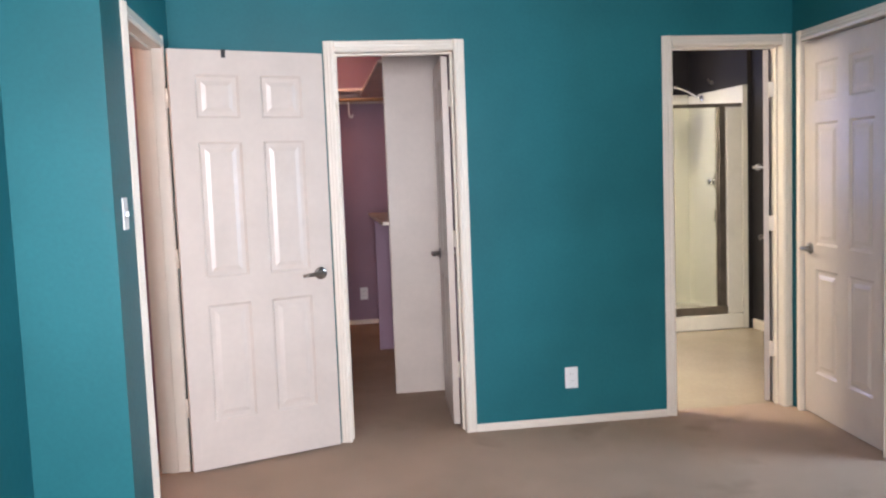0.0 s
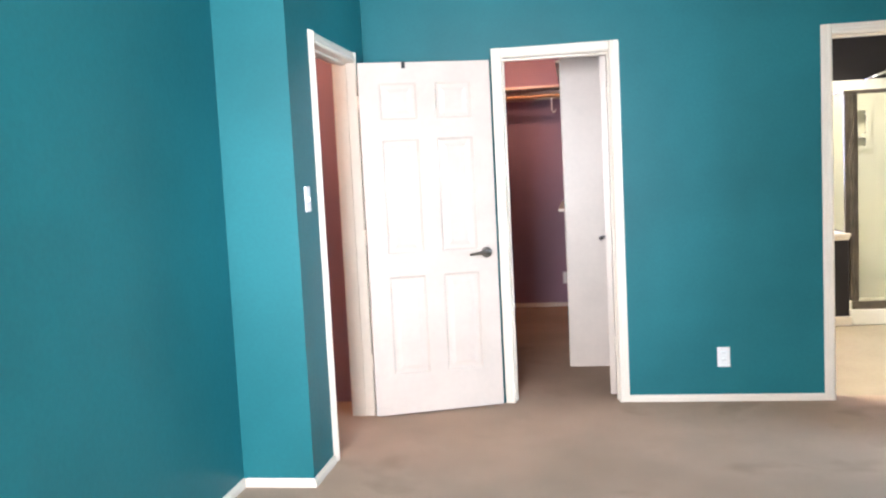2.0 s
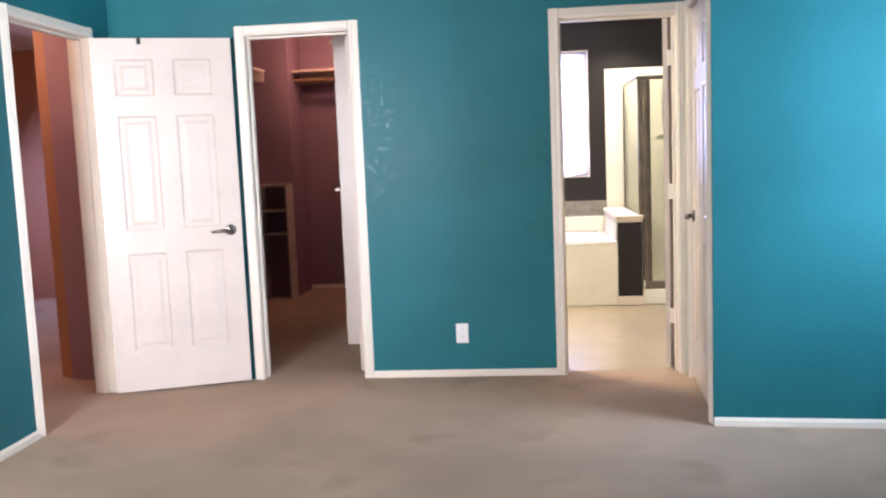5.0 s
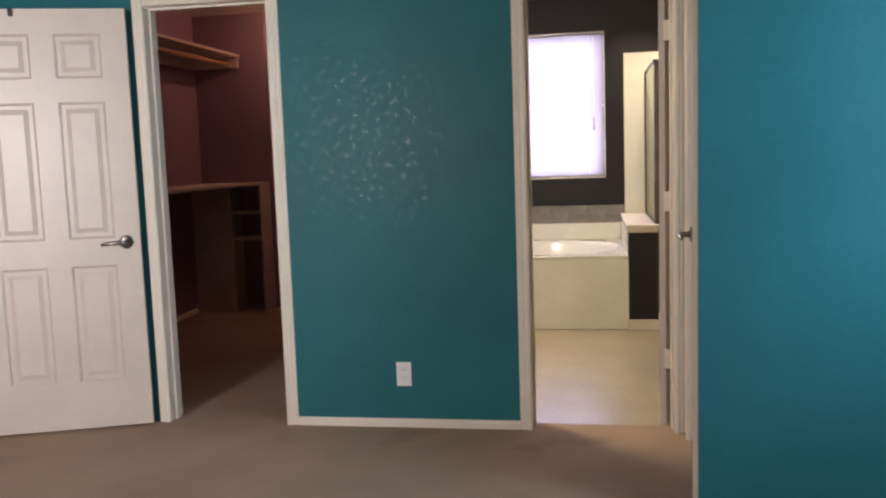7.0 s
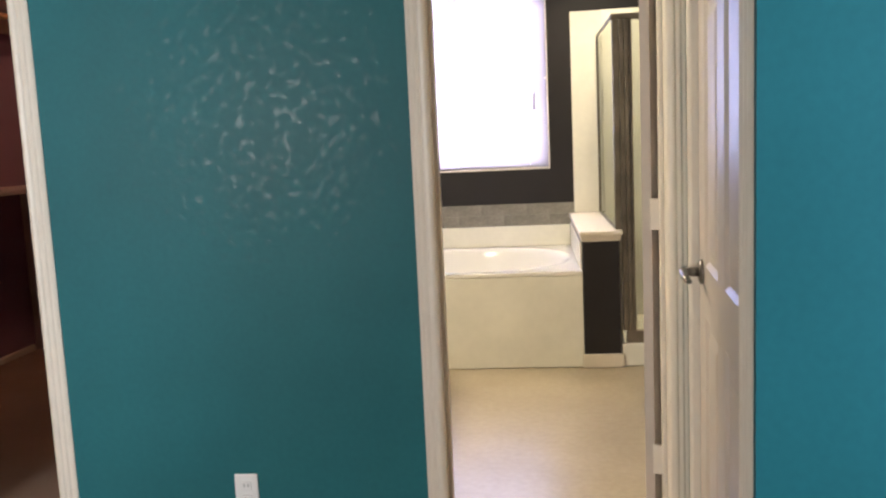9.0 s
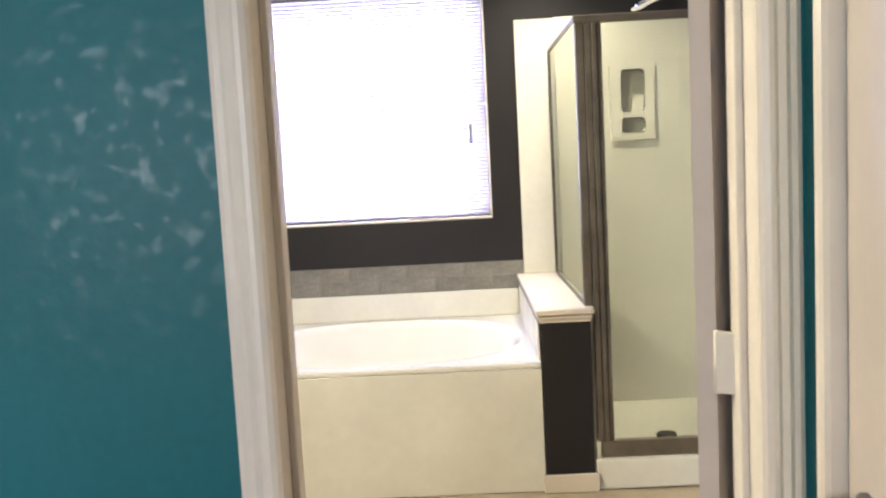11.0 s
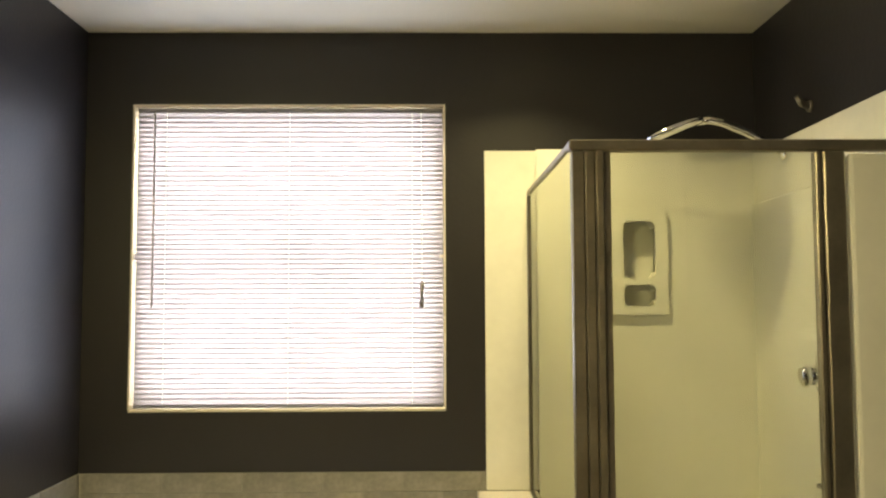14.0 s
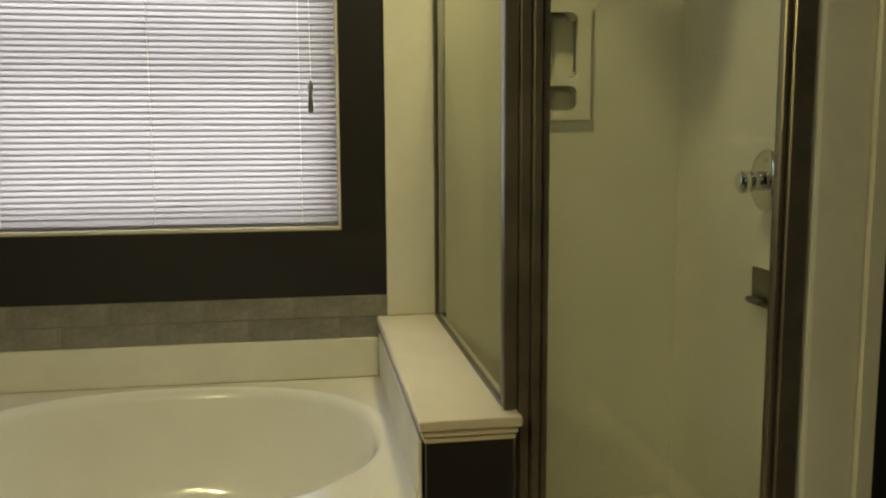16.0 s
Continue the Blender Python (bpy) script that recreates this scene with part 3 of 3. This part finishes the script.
for x0, x1 in ((W0, W0 + 0.006), (W1 - 0.006, W1)):
    part("reveal", box(x0, x1, BY - 0.002, BY + 0.0745, WZ0 + 0.011, WZ1 - 0.007, 0.001), TRIM, win, "white return of the window opening")
part("reveal", box(W0, W1, BY - 0.002, BY + 0.0745, WZ1 - 0.006, WZ1, 0.001), TRIM, win, "white return of the window opening")
for z0, z1 in ((WZ0 + fr, mid - 0.010), (mid + 0.010, WZ1 - fr)):
    g = part("pane", box(W0 + fr, W1 - fr, BY + 0.098, BY + 0.102, z0, z1), CLEAR, win, "clear window glass")
    g.visible_shadow = False
part("window_sill", box(W0 + 0.001, W1 - 0.001, BY + 0.001, BY + 0.074, WZ0, WZ0 + 0.010, 0.002), TRIM, win)

bl = thing("window_blind", "white aluminium mini blind lowered over the window", "blind")
BL0, BL1, BLZ = W0 + 0.015, W1 - 0.009, WZ1 - 0.013
part("headrail", box(BL0, BL1, BY + 0.006, BY + 0.036, BLZ - 0.016, BLZ, 0.003), SLAT, bl)
part("bottom_rail", box(BL0, BL1, BY + 0.010, BY + 0.032, WZ0 + 0.014, WZ0 + 0.027, 0.003), SLAT, bl)
SLATS, HALF = 59, (BL1 - BL0) / 2
bm = bmesh.new()
cut = [(-0.0134, 0.0), (-0.0064, 0.0010), (0.0, 0.0013), (0.0064, 0.0010), (0.0134, 0.0)]
rows_ = [[bm.verts.new((x, y, z)) for y, z in cut] for x in (-HALF, HALF)]
for k in range(len(cut) - 1):
    bm.faces.new((rows_[0][k], rows_[1][k], rows_[1][k + 1], rows_[0][k + 1]))
slat_mesh = bpy.data.meshes.new("slat")
bm.to_mesh(slat_mesh)
bm.free()
slat_mesh.materials.append(SLAT)
top_z, low_z = BLZ - 0.026, WZ0 + 0.040
for k in range(SLATS):
    ob = new("slat", slat_mesh)
    ob.parent = bl
    z = low_z + (top_z - low_z) * k / (SLATS - 1)
    slip = 0.014 if k == 29 else 0.0
    ob.matrix_local = pose((BL0 + BL1) / 2 - slip, BY + 0.021, z, 85, 0, 0)
for x in (W0 + 0.13, (W0 + W1) / 2, W1 - 0.13):
    part("ladder_cord", tube([(x, BY + 0.007, WZ0 + 0.03), (x, BY + 0.007, WZ1 - 0.03)], 0.0011, sides=6), PLATE, bl)
part("tilt_wand", tube([(W0 + 0.085, BY + 0.002, WZ1 - 0.03), (W0 + 0.085, BY + 0.001, WZ0 + 0.40)], 0.0035, sides=8), NICKEL, bl, "clear grey tilt wand", True)
part("pull_cord", tube([(W1 - 0.095, BY + 0.003, WZ1 - 0.03), (W1 - 0.092, BY + 0.003, WZ0 + 0.50)], 0.0013, sides=6), PLATE, bl)
part("tassel", tube([(W1 - 0.092, BY + 0.002, WZ0 + 0.50), (W1 - 0.092, BY + 0.002, WZ0 + 0.485), (W1 - 0.093, BY + 0.002, WZ0 + 0.455), (W1 - 0.094, BY + 0.002, WZ0 + 0.40), (W1 - 0.094, BY + 0.002, WZ0 + 0.395)],
                    [0.003, 0.009, 0.006, 0.009, 0.004], sides=10), NICKEL, bl, "dark cord tassel", True)

# ---------- bathroom: tub ----------
TX0, TX1, TY0, TY1, TZ = BX0 + 0.001, 1.731, 2.262, BY - 0.001, 0.535


def bathtub():
    ob = thing("bathtub", "white acrylic soaking tub with an oval basin", "bathtub")
    bm, n = bmesh.new(), 72
    cx, cy = 1.050, (TY0 + TY1) / 2 - 0.005

    def ring(a, b, z, power, shift=0.0):
        out = []
        for k in range(n):
            t = 2 * math.pi * k / n
            c, s_ = math.cos(t), math.sin(t)
            out.append(bm.verts.new((cx + shift + a * math.copysign(abs(c) ** (2 / power), c), cy + b * math.copysign(abs(s_) ** (2 / power), s_), z)))
        return out
    outer = []
    for k in range(n):
        t = 2 * math.pi * k / n
        c, s_ = math.cos(t), math.sin(t)
        m_ = max(abs(c), abs(s_))
        x, y = c / m_, s_ / m_
        outer.append(bm.verts.new(((TX0 + TX1) / 2 + x * (TX1 - TX0) / 2, (TY0 + TY1) / 2 + y * (TY1 - TY0) / 2, TZ)))
    rings = [outer, ring(0.655, 0.522, TZ + 0.001, 2.3), ring(0.640, 0.510, TZ + 0.003, 2.3), ring(0.625, 0.497, TZ - 0.006, 2.3), ring(0.612, 0.487, TZ - 0.030, 2.3),
             ring(0.580, 0.455, TZ - 0.16, 2.3, 0.0), ring(0.540, 0.405, TZ - 0.30, 2.3), ring(0.48, 0.35, TZ - 0.385, 2.3), ring(0.38, 0.25, TZ - 0.405, 2.2), ring(0.1, 0.06, TZ - 0.412, 2.0)]
    for a, b in zip(rings, rings[1:]):
        for k in range(n):
            bm.faces.new((a[k], a[(k + 1) % n], b[(k + 1) % n], b[k]))
    bm.faces.new(rings[-1])
    bmesh.ops.recalc_face_normals(bm, faces=bm.faces[:])
    if sum(f.normal.z for f in bm.faces) < 0:
        bmesh.ops.reverse_faces(bm, faces=bm.faces[:])
    part("basin", bm, ACRYLIC, ob, "glossy oval tub basin", True)
    part("apron", box(TX0, TX1, TY0 - 0.001, TY0 + 0.032, 0.0, TZ - 0.0245, 0.002), FIBRE, ob, "flat cream tub apron")
    part("rim", box(TX0, TX1, TY0 - 0.004, TY0 + 0.034, TZ - 0.024, TZ - 0.001, 0.008, segments=3), ACRYLIC, ob, smooth=False)
    part("drain", tube([(cx - 0.45, cy, TZ - 0.398), (cx - 0.45, cy, TZ - 0.392)], 0.035, sides=20), CHROME, ob)
    return ob


bathtub()
ledge = thing("tub_surround", "white fibreglass upstand around the tub", "tub surround")
part("panel", box(TX0 + 0.012, TX1 - 0.012, BY - 0.012, BY - 0.001, TZ + 0.001, 0.675, 0.003), FIBRE, ledge)
part("panel", box(BX0 + 0.001, BX0 + 0.012, 2.44, BY - 0.001, TZ + 0.001, 0.675, 0.003), FIBRE, ledge)
part("panel", box(TX1 - 0.011, TX1 - 0.001, TY0 + 0.02, BY - 0.001, TZ + 0.001, 0.690, 0.003), FIBRE, ledge)

fa = thing("tub_faucet", "curved chrome tub spout with two handles", "faucet", (0.445, 2.43, TZ + 0.002), 8)
part("spout", tube([(0.0, 0, 0.0), (0.01, 0, 0.03), (0.028, 0, 0.065), (0.055, 0, 0.100), (0.085, 0, 0.120), (0.120, 0, 0.124), (0.145, 0, 0.116)], [0.026, 0.022, 0.020, 0.020, 0.021, 0.023, 0.024], sides=16), CHROME, fa, smooth=True)
part("base", tube([(0, 0, 0), (0, 0, 0.006), (0, 0, 0.010)], [0.034, 0.034, 0.028], sides=20), CHROME, fa, smooth=True)
for x, y in ((0.055, -0.075), (-0.055, 0.10)):
    hd = part("handle", tube([(x, y, 0), (x, y, 0.008), (x, y, 0.012), (x, y, 0.05), (x, y, 0.058)], [0.028, 0.028, 0.018, 0.014, 0.010], sides=16), CHROME, fa, smooth=True)
    part("lever", tube([(x, y, 0.048), (x + 0.04, y, 0.058), (x + 0.065, y, 0.062)], [0.008, 0.007, 0.005]), CHROME, hd, smooth=True)

# ---------- bathroom: half wall and shower ----------
HX0, HX1, HY0 = 1.734, 1.930, 2.246
hw = setting("half_wall", slab([HX0, HX1], [0, 0.695], [], HY0, BY, "xzy"), CHARCOAL, "charcoal half wall between tub and shower", "half wall")
cap = thing("half_wall_cap", "white moulded wooden cap on the half wall", "wall cap")
part("board", box(1.714, 1.946, HY0 - 0.024, BY - 0.016, 0.728, 0.752, 0.006, segments=2), TRIM, cap)
part("moulding", box(1.722, 1.938, HY0 - 0.015, BY - 0.016, 0.712, 0.728, 0.004, segments=2), TRIM, cap)
part("moulding", box(1.728, 1.934, HY0 - 0.008, BY - 0.016, 0.6955, 0.712, 0.003), TRIM, cap)
bb = thing("half_wall_base", "white baseboard round the end of the half wall", "baseboard", kind="structure")
part("board", box(HX0 - 0.012, HX1 + 0.014, HY0 - 0.014, HY0, 0.0, 0.076, 0.003), TRIM, bb)

SX0, SX1, SY0, SY1 = 1.946, 2.780, 2.285, 3.300


def shower_stall():
    ob = thing("shower_stall", "white fibreglass shower surround and pan", "shower")
    part("back_panel", slab([1.752, SX1 + 0.02], [0.7525, 2.056], [(1.947, SX1, 0.7525, 0.753)], BY - 0.015, BY - 0.002, "xzy"), FIBRE, ob)
    part("inner_back", slab([SX0, SX1], [0.06, 2.050], [(2.250, 2.400, 1.440, 1.770)], SY1, SY1 + 0.004, "xzy"), FIBRE, ob, "white back wall of the shower")
    part("lower_back", slab([SX0, SX1 - 0.012], [0.06, 1.835], [(2.250, 2.400, 1.440, 1.770)], SY1 - 0.012, SY1 - 0.0005, "xzy"), FIBRE, ob)
    part("lower_side", box(SX1 - 0.012, SX1 - 0.0005, SY0 + 0.06, SY1, 0.06, 1.835, 0.003), FIBRE, ob)
    part("side_panel", slab([SY0 - 0.032, BY - 0.016], [0.0, 2.034], [], SX1, 2.820, "yzx"), FIBRE, ob, "white side wall of the shower")
    part("low_side", slab([SY0 + 0.01, SY1], [0.06, 0.727], [], HX1 + 0.001, SX0, "yzx"), FIBRE, ob)
    part("front_return", box(2.638, SX1 - 0.001, SY0 - 0.020, SY0 + 0.03, 0.127, 1.850, 0.012, segments=2), FIBRE, ob, "white front return beside the shower door")
    # pan with a dished floor
    bm, n = bmesh.new(), 6
    g = [[None] * (n + 1) for _ in range(n + 1)]
    for i in range(n + 1):
        for j in range(n + 1):
            x, y = SX0 + (SX1 - SX0) * i / n, SY0 + 0.06 + (SY1 - SY0 - 0.06) * j / n
            d = math.hypot((x - 2.33) / 0.5, (y - 2.74) / 0.6)
            g[i][j] = bm.verts.new((x, y, 0.045 + 0.02 * min(1, d)))
    for i in range(n):
        for j in range(n):
            bm.faces.new((g[i][j], g[i + 1][j], g[i + 1][j + 1], g[i][j + 1]))
    bmesh.ops.recalc_face_normals(bm, faces=bm.faces[:])
    part("pan", bm, FIBRE, ob, "white dished shower pan", True)
    part("curb", box(HX1 + 0.001, SX1 - 0.001, SY0 - 0.035, SY0 + 0.065, 0.0, 0.128, 0.012, segments=3), FIBRE, ob, "white shower curb")
    part("drain", tube([(2.33, 2.74, 0.046), (2.33, 2.74, 0.062)], 0.045, sides=24), RUBBER, ob, "dark round shower drain")
    # moulded soap niche
    holes = [(2.268, 2.390, 1.555, 1.770), (2.268, 2.390, 1.450, 1.530)]
    bm, rad = slab([2.215, 2.437], [1.417, 1.795], holes, SY1 - 0.030, SY1 - 0.0125, "xzy"), 0.024
    for x0, x1, z0, z1 in holes:
        for cx, sx in ((x0, 1), (x1, -1)):
            for cz, sz in ((z0, 1), (z1, -1)):
                arc = [(cx + sx * rad * (1 - math.cos(a * math.pi / 10)), cz + sz * rad * (1 - math.sin(a * math.pi / 10))) for a in range(6)]
                front = [bm.verts.new((x, SY1 - 0.030, z)) for x, z in arc]
                back = [bm.verts.new((x, SY1 + 0.0495, z)) for x, z in arc]
                tip = bm.verts.new((cx, SY1 - 0.030, cz))
                for k in range(5):
                    bm.faces.new((tip, front[k], front[k + 1]))
                    bm.faces.new((front[k], back[k], back[k + 1], front[k + 1]))
    nb = part("soap_niche", bm, FIBRE, ob, "moulded white soap niche")
    part("niche_back", box(2.25, 2.40, SY1 + 0.050, SY1 + 0.056, 1.44, 1.77), FIBRE, nb)
    part("niche_ledge", box(2.2685, 2.3895, SY1 - 0.024, SY1 + 0.049, 1.531, 1.5545, 0.004), FIBRE, nb)
    return ob


stall = shower_stall()


def shower_enclosure():
    ob = thing("shower_enclosure", "bronze framed glass shower door and side panel", "shower door")
    zb, zt = 0.128, 1.888
    y = SY0
    part("top_rail", box(1.905, SX1 - 0.002, y - 0.018, y + 0.018, zt - 0.030, zt, 0.004), BRONZE, ob)
    part("bottom_rail", box(1.962, SX1 - 0.002, y - 0.018, y + 0.018, zb, zb + 0.068, 0.004), BRONZE, ob)
    for x0, x1, d in ((1.947, 1.972, 0.018), (1.974, 1.994, 0.026), (1.996, 2.014, 0.014)):
        part("corner_post", box(x0, x1, y - d, y + d, zb + 0.069, zt - 0.031, 0.003), BRONZE, ob)
    part("corner_upright", box(1.912, 1.945, y - 0.016, y + 0.016, 0.753, zt - 0.031, 0.003), BRONZE, ob)
    for x0, x1, d in ((2.553, 2.570, 0.014), (2.572, 2.628, 0.022)):
        part("strike_post", box(x0, x1, y - d, y + d, zb + 0.069, zt - 0.031, 0.004), BRONZE, ob)
    part("door_glass", box(2.013, 2.555, y - 0.003, y + 0.003, zb + 0.068, zt - 0.030), SHOWER_GLASS, ob, "clear shower door glass")
    part("side_glass", box(1.917, 1.922, y + 0.016, 3.318, 0.760, zt - 0.012), SHOWER_GLASS, ob, "clear fixed side glass")
    part("side_top_rail", box(1.912, 1.927, y + 0.018, 3.330, zt - 0.012, zt + 0.006, 0.003), BRONZE, ob)
    part("side_back_rail", box(1.912, 1.927, 3.318, 3.330, 0.760, zt - 0.013, 0.003), BRONZE, ob)
    part("side_sill", box(1.912, 1.927, y + 0.017, 3.330, 0.7525, 0.760, 0.002), BRONZE, ob)
    return ob


shower_enclosure()
X, Y_, Zs = SX1 - 0.0125, 2.98, 1.985
axis_, hub = Vector((0.34, 0.0, -0.94)), Vector((X - 0.388, Y_, Zs + 0.072))
sh = part("shower_head", tube([hub + axis_ * d for d in (-0.022, -0.016, -0.008, 0.0, 0.010, 0.014)], [0.018, 0.048, 0.096, 0.113, 0.111, 0.102], sides=28), CHROME, stall, "wide round chrome shower head", True)
part("flange", tube([(X, Y_, Zs), (X - 0.008, Y_, Zs), (X - 0.014, Y_, Zs)], [0.034, 0.032, 0.015], sides=18), CHROME, sh, smooth=True)
part("arm", tube([(X - 0.01, Y_, Zs), (X - 0.07, Y_, Zs + 0.034), (X - 0.14, Y_, Zs + 0.070), (X - 0.21, Y_, Zs + 0.098), (X - 0.258, Y_, Zs + 0.108), (X - 0.30, Y_, Zs + 0.102)], 0.013), CHROME, sh, smooth=True)
wh = thing("wall_hook", "small grey metal hook high on the charcoal wall", "hook", (2.820, 2.88, 2.118))
part("plate", tube([(0, 0, 0), (-0.008, 0, 0)], 0.020, sides=16), NICKEL, wh, smooth=True)
part("prong", tube([(-0.005, 0, 0), (-0.035, -0.01, 0.008), (-0.055, -0.02, 0.028)], [0.011, 0.012, 0.009]), NICKEL, wh, smooth=True)
va = thing("shower_valve", "chrome shower valve with a round knob", "shower valve", (SX1 - 0.0125, 2.70, 1.235))
part("escutcheon", tube([(0, 0, 0), (-0.006, 0, 0), (-0.016, 0, 0)], [0.088, 0.086, 0.052], sides=28), CHROME, va, smooth=True)
part("stem", tube([(-0.014, 0, 0), (-0.06, 0, 0)], [0.028, 0.022], sides=18), CHROME, va, smooth=True)
part("knob", tube([(-0.048, 0, 0), (-0.052, 0, 0), (-0.074, 0, -0.004), (-0.084, 0, -0.006), (-0.088, 0, -0.006)], [0.020, 0.030, 0.033, 0.028, 0.014], sides=18), CHROME, va, smooth=True)
sd = thing("soap_dish", "small grey soap dish on the shower wall", "soap dish", (SX1 - 0.0125, 2.70, 0.93))
part("back", box(-0.008, 0.0, -0.05, 0.05, -0.055, 0.055, 0.003), NICKEL, sd)
part("tray", box(-0.032, -0.008, -0.04, 0.04, -0.045, -0.030, 0.004), NICKEL, sd)
tb = thing("towel_bar", "white towel bar on the charcoal wall", "towel bar", (BX1, 1.85, 1.35))
part("bar", tube([(-0.055, -0.28, 0), (-0.055, 0.28, 0)], 0.009), PLATE, tb, smooth=True)
for y in (-0.28, 0.28):
    part("post", tube([(0, y, 0), (-0.03, y, 0), (-0.014, y, 0), (-0.06, y, 0)], [0.025, 0.025, 0.012, 0.011]), PLATE, tb, smooth=True)

# ---------- bathroom: vanity and tile ----------
VX, VY0, VY1, VZ = 0.812, 0.13, 1.632, 0.760


def vanity():
    ob = thing("vanity_cabinet", "brown oak vanity cabinet with framed doors", "vanity")
    part("body", slab([BX0 + 0.002, VX - 0.035], [VY0, VY1 - 0.018], [], 0.09, VZ - 0.036, "xyz"), OAK, ob)
    part("toe_kick", box(BX0 + 0.002, VX - 0.10, VY0, VY1 - 0.018, 0.0, 0.089), OAK, ob)
    w = (VY1 - 0.018 - VY0) / 4
    for k in range(4):
        y0, y1 = VY0 + k * w + 0.022, VY0 + (k + 1) * w - 0.022
        for z0, z1, nm in ((0.56, 0.70, "drawer_front"), (0.12, 0.53, "door")):
            d = part(nm, slab([y0, y1], [z0, z1], [(y0 + 0.05, y1 - 0.05, z0 + 0.045, z1 - 0.045)], VX - 0.0345, VX - 0.016, "yzx"), OAK, ob)
            part("panel", box(VX - 0.0345, VX - 0.024, y0 + 0.05, y1 - 0.05, z0 + 0.045, z1 - 0.045, 0.003), OAK, d)
    return ob


vanity()
vt = thing("countertop", "cream cultured marble vanity top with moulded sink", "countertop")
bm, n = bmesh.new(), 48
cx, cy = 0.50, 1.02
out_, rim_ = [], []
rings = []
for k in range(n):
    t = 2 * math.pi * k / n
    c, s_ = math.cos(t), math.sin(t)
    m_ = max(abs(c), abs(s_))
    ox, oy = c / m_, s_ / m_
    out_.append(bm.verts.new((cx + (ox * (VX - cx) if ox > 0 else ox * (cx - BX0 - 0.002)), cy + (oy * (VY1 - cy) if oy > 0 else oy * (cy - VY0)), VZ)))
rings.append(out_)
for a, b, z in ((0.225, 0.285, VZ), (0.205, 0.262, VZ - 0.012), (0.185, 0.24, VZ - 0.06), (0.14, 0.18, VZ - 0.115), (0.05, 0.06, VZ - 0.13)):
    rings.append([bm.verts.new((cx - 0.01 + a * math.cos(2 * math.pi * k / n), cy + b * math.sin(2 * math.pi * k / n), z)) for k in range(n)])
for a, b in zip(rings, rings[1:]):
    for k in range(n):
        bm.faces.new((a[k], a[(k + 1) % n], b[(k + 1) % n], b[k]))
bm.faces.new(rings[-1])
bmesh.ops.recalc_face_normals(bm, faces=bm.faces[:])
part("top", bm, MARBLE, vt, smooth=True)
part("front_edge", box(VX - 0.022, VX + 0.002, VY0, VY1, VZ - 0.034, VZ - 0.001, 0.006, segments=2), MARBLE, vt)
part("end_edge", box(BX0 + 0.002, VX - 0.023, VY1 - 0.02, VY1 + 0.001, VZ - 0.034, VZ - 0.001, 0.004), MARBLE, vt)

# grey tile band over the tub, in two courses
tb_ = thing("tile_band", "two courses of grey tile above the tub", "tile band", kind="structure")
part("grout", box(BX0 + 0.006, 1.751, BY - 0.005, BY - 0.001, 0.676, 0.822), GROUT, tb_)
part("grout", box(BX0 + 0.001, BX0 + 0.005, 2.44, BY - 0.001, 0.676, 0.822), GROUT, tb_)
TW, TH = 0.305, 0.070


def tile_mesh(name, w):
    bm = box(-w / 2, w / 2, -0.0005, 0.004, -TH / 2, TH / 2, 0.0012)
    me = bpy.data.meshes.new(name)
    bm.to_mesh(me)
    bm.free()
    me.materials.append(TILE)
    return me


def lay(length, put):
    for row in (0, 1):
        u = 0.0
        first = TW if row else TW / 2
        while u < length - 0.01:
            w = min(first if u == 0 else TW, length - u)
            put(row, u + w / 2, w - 0.004)
            u += w


tile_cache = {}


def tile(row, place, w, turn):
    key = round(w, 3)
    if key not in tile_cache:
        tile_cache[key] = tile_mesh("tile", w)
    ob = new("tile", tile_cache[key])
    ob.parent = tb_
    ob.matrix_local = pose(place[0], place[1], 0.713 + row * 0.073, 0, 0, turn)


lay(1.735 - BX0 - 0.013, lambda r, u, w: tile(r, (BX0 + 0.012 + u, BY - 0.007), w, 0))
lay(BY - 0.013 - 2.44, lambda r, u, w: tile(r, (BX0 + 0.007, 2.44 + u), w, 90))

# ---------- bathroom: ceiling light ----------
BULB = glow_material("lit_lens", (1.0, 0.84, 0.52), 14.0)
rl = thing("recessed_light", "lit recessed ceiling light with a white trim ring", "ceiling light", (CAN[0], CAN[1], CEILING))
bm = bmesh.new()
rings = [[bm.verts.new((r * math.cos(2 * math.pi * k / 32), r * math.sin(2 * math.pi * k / 32), z)) for k in range(32)] for r, z in ((0.105, -0.0005), (0.103, -0.007), (0.092, -0.010), (0.078, -0.006), (0.076, -0.0005))]
for a, b_ in zip(rings, rings[1:]):
    for k in range(32):
        bm.faces.new((a[k], a[(k + 1) % 32], b_[(k + 1) % 32], b_[k]))
bmesh.ops.recalc_face_normals(bm, faces=bm.faces[:])
part("trim_ring", bm, PLATE, rl, smooth=True)
part("lens", tube([(0, 0, -0.004), (0, 0, -0.001)], 0.074, sides=32), BULB, rl, "glowing lens")
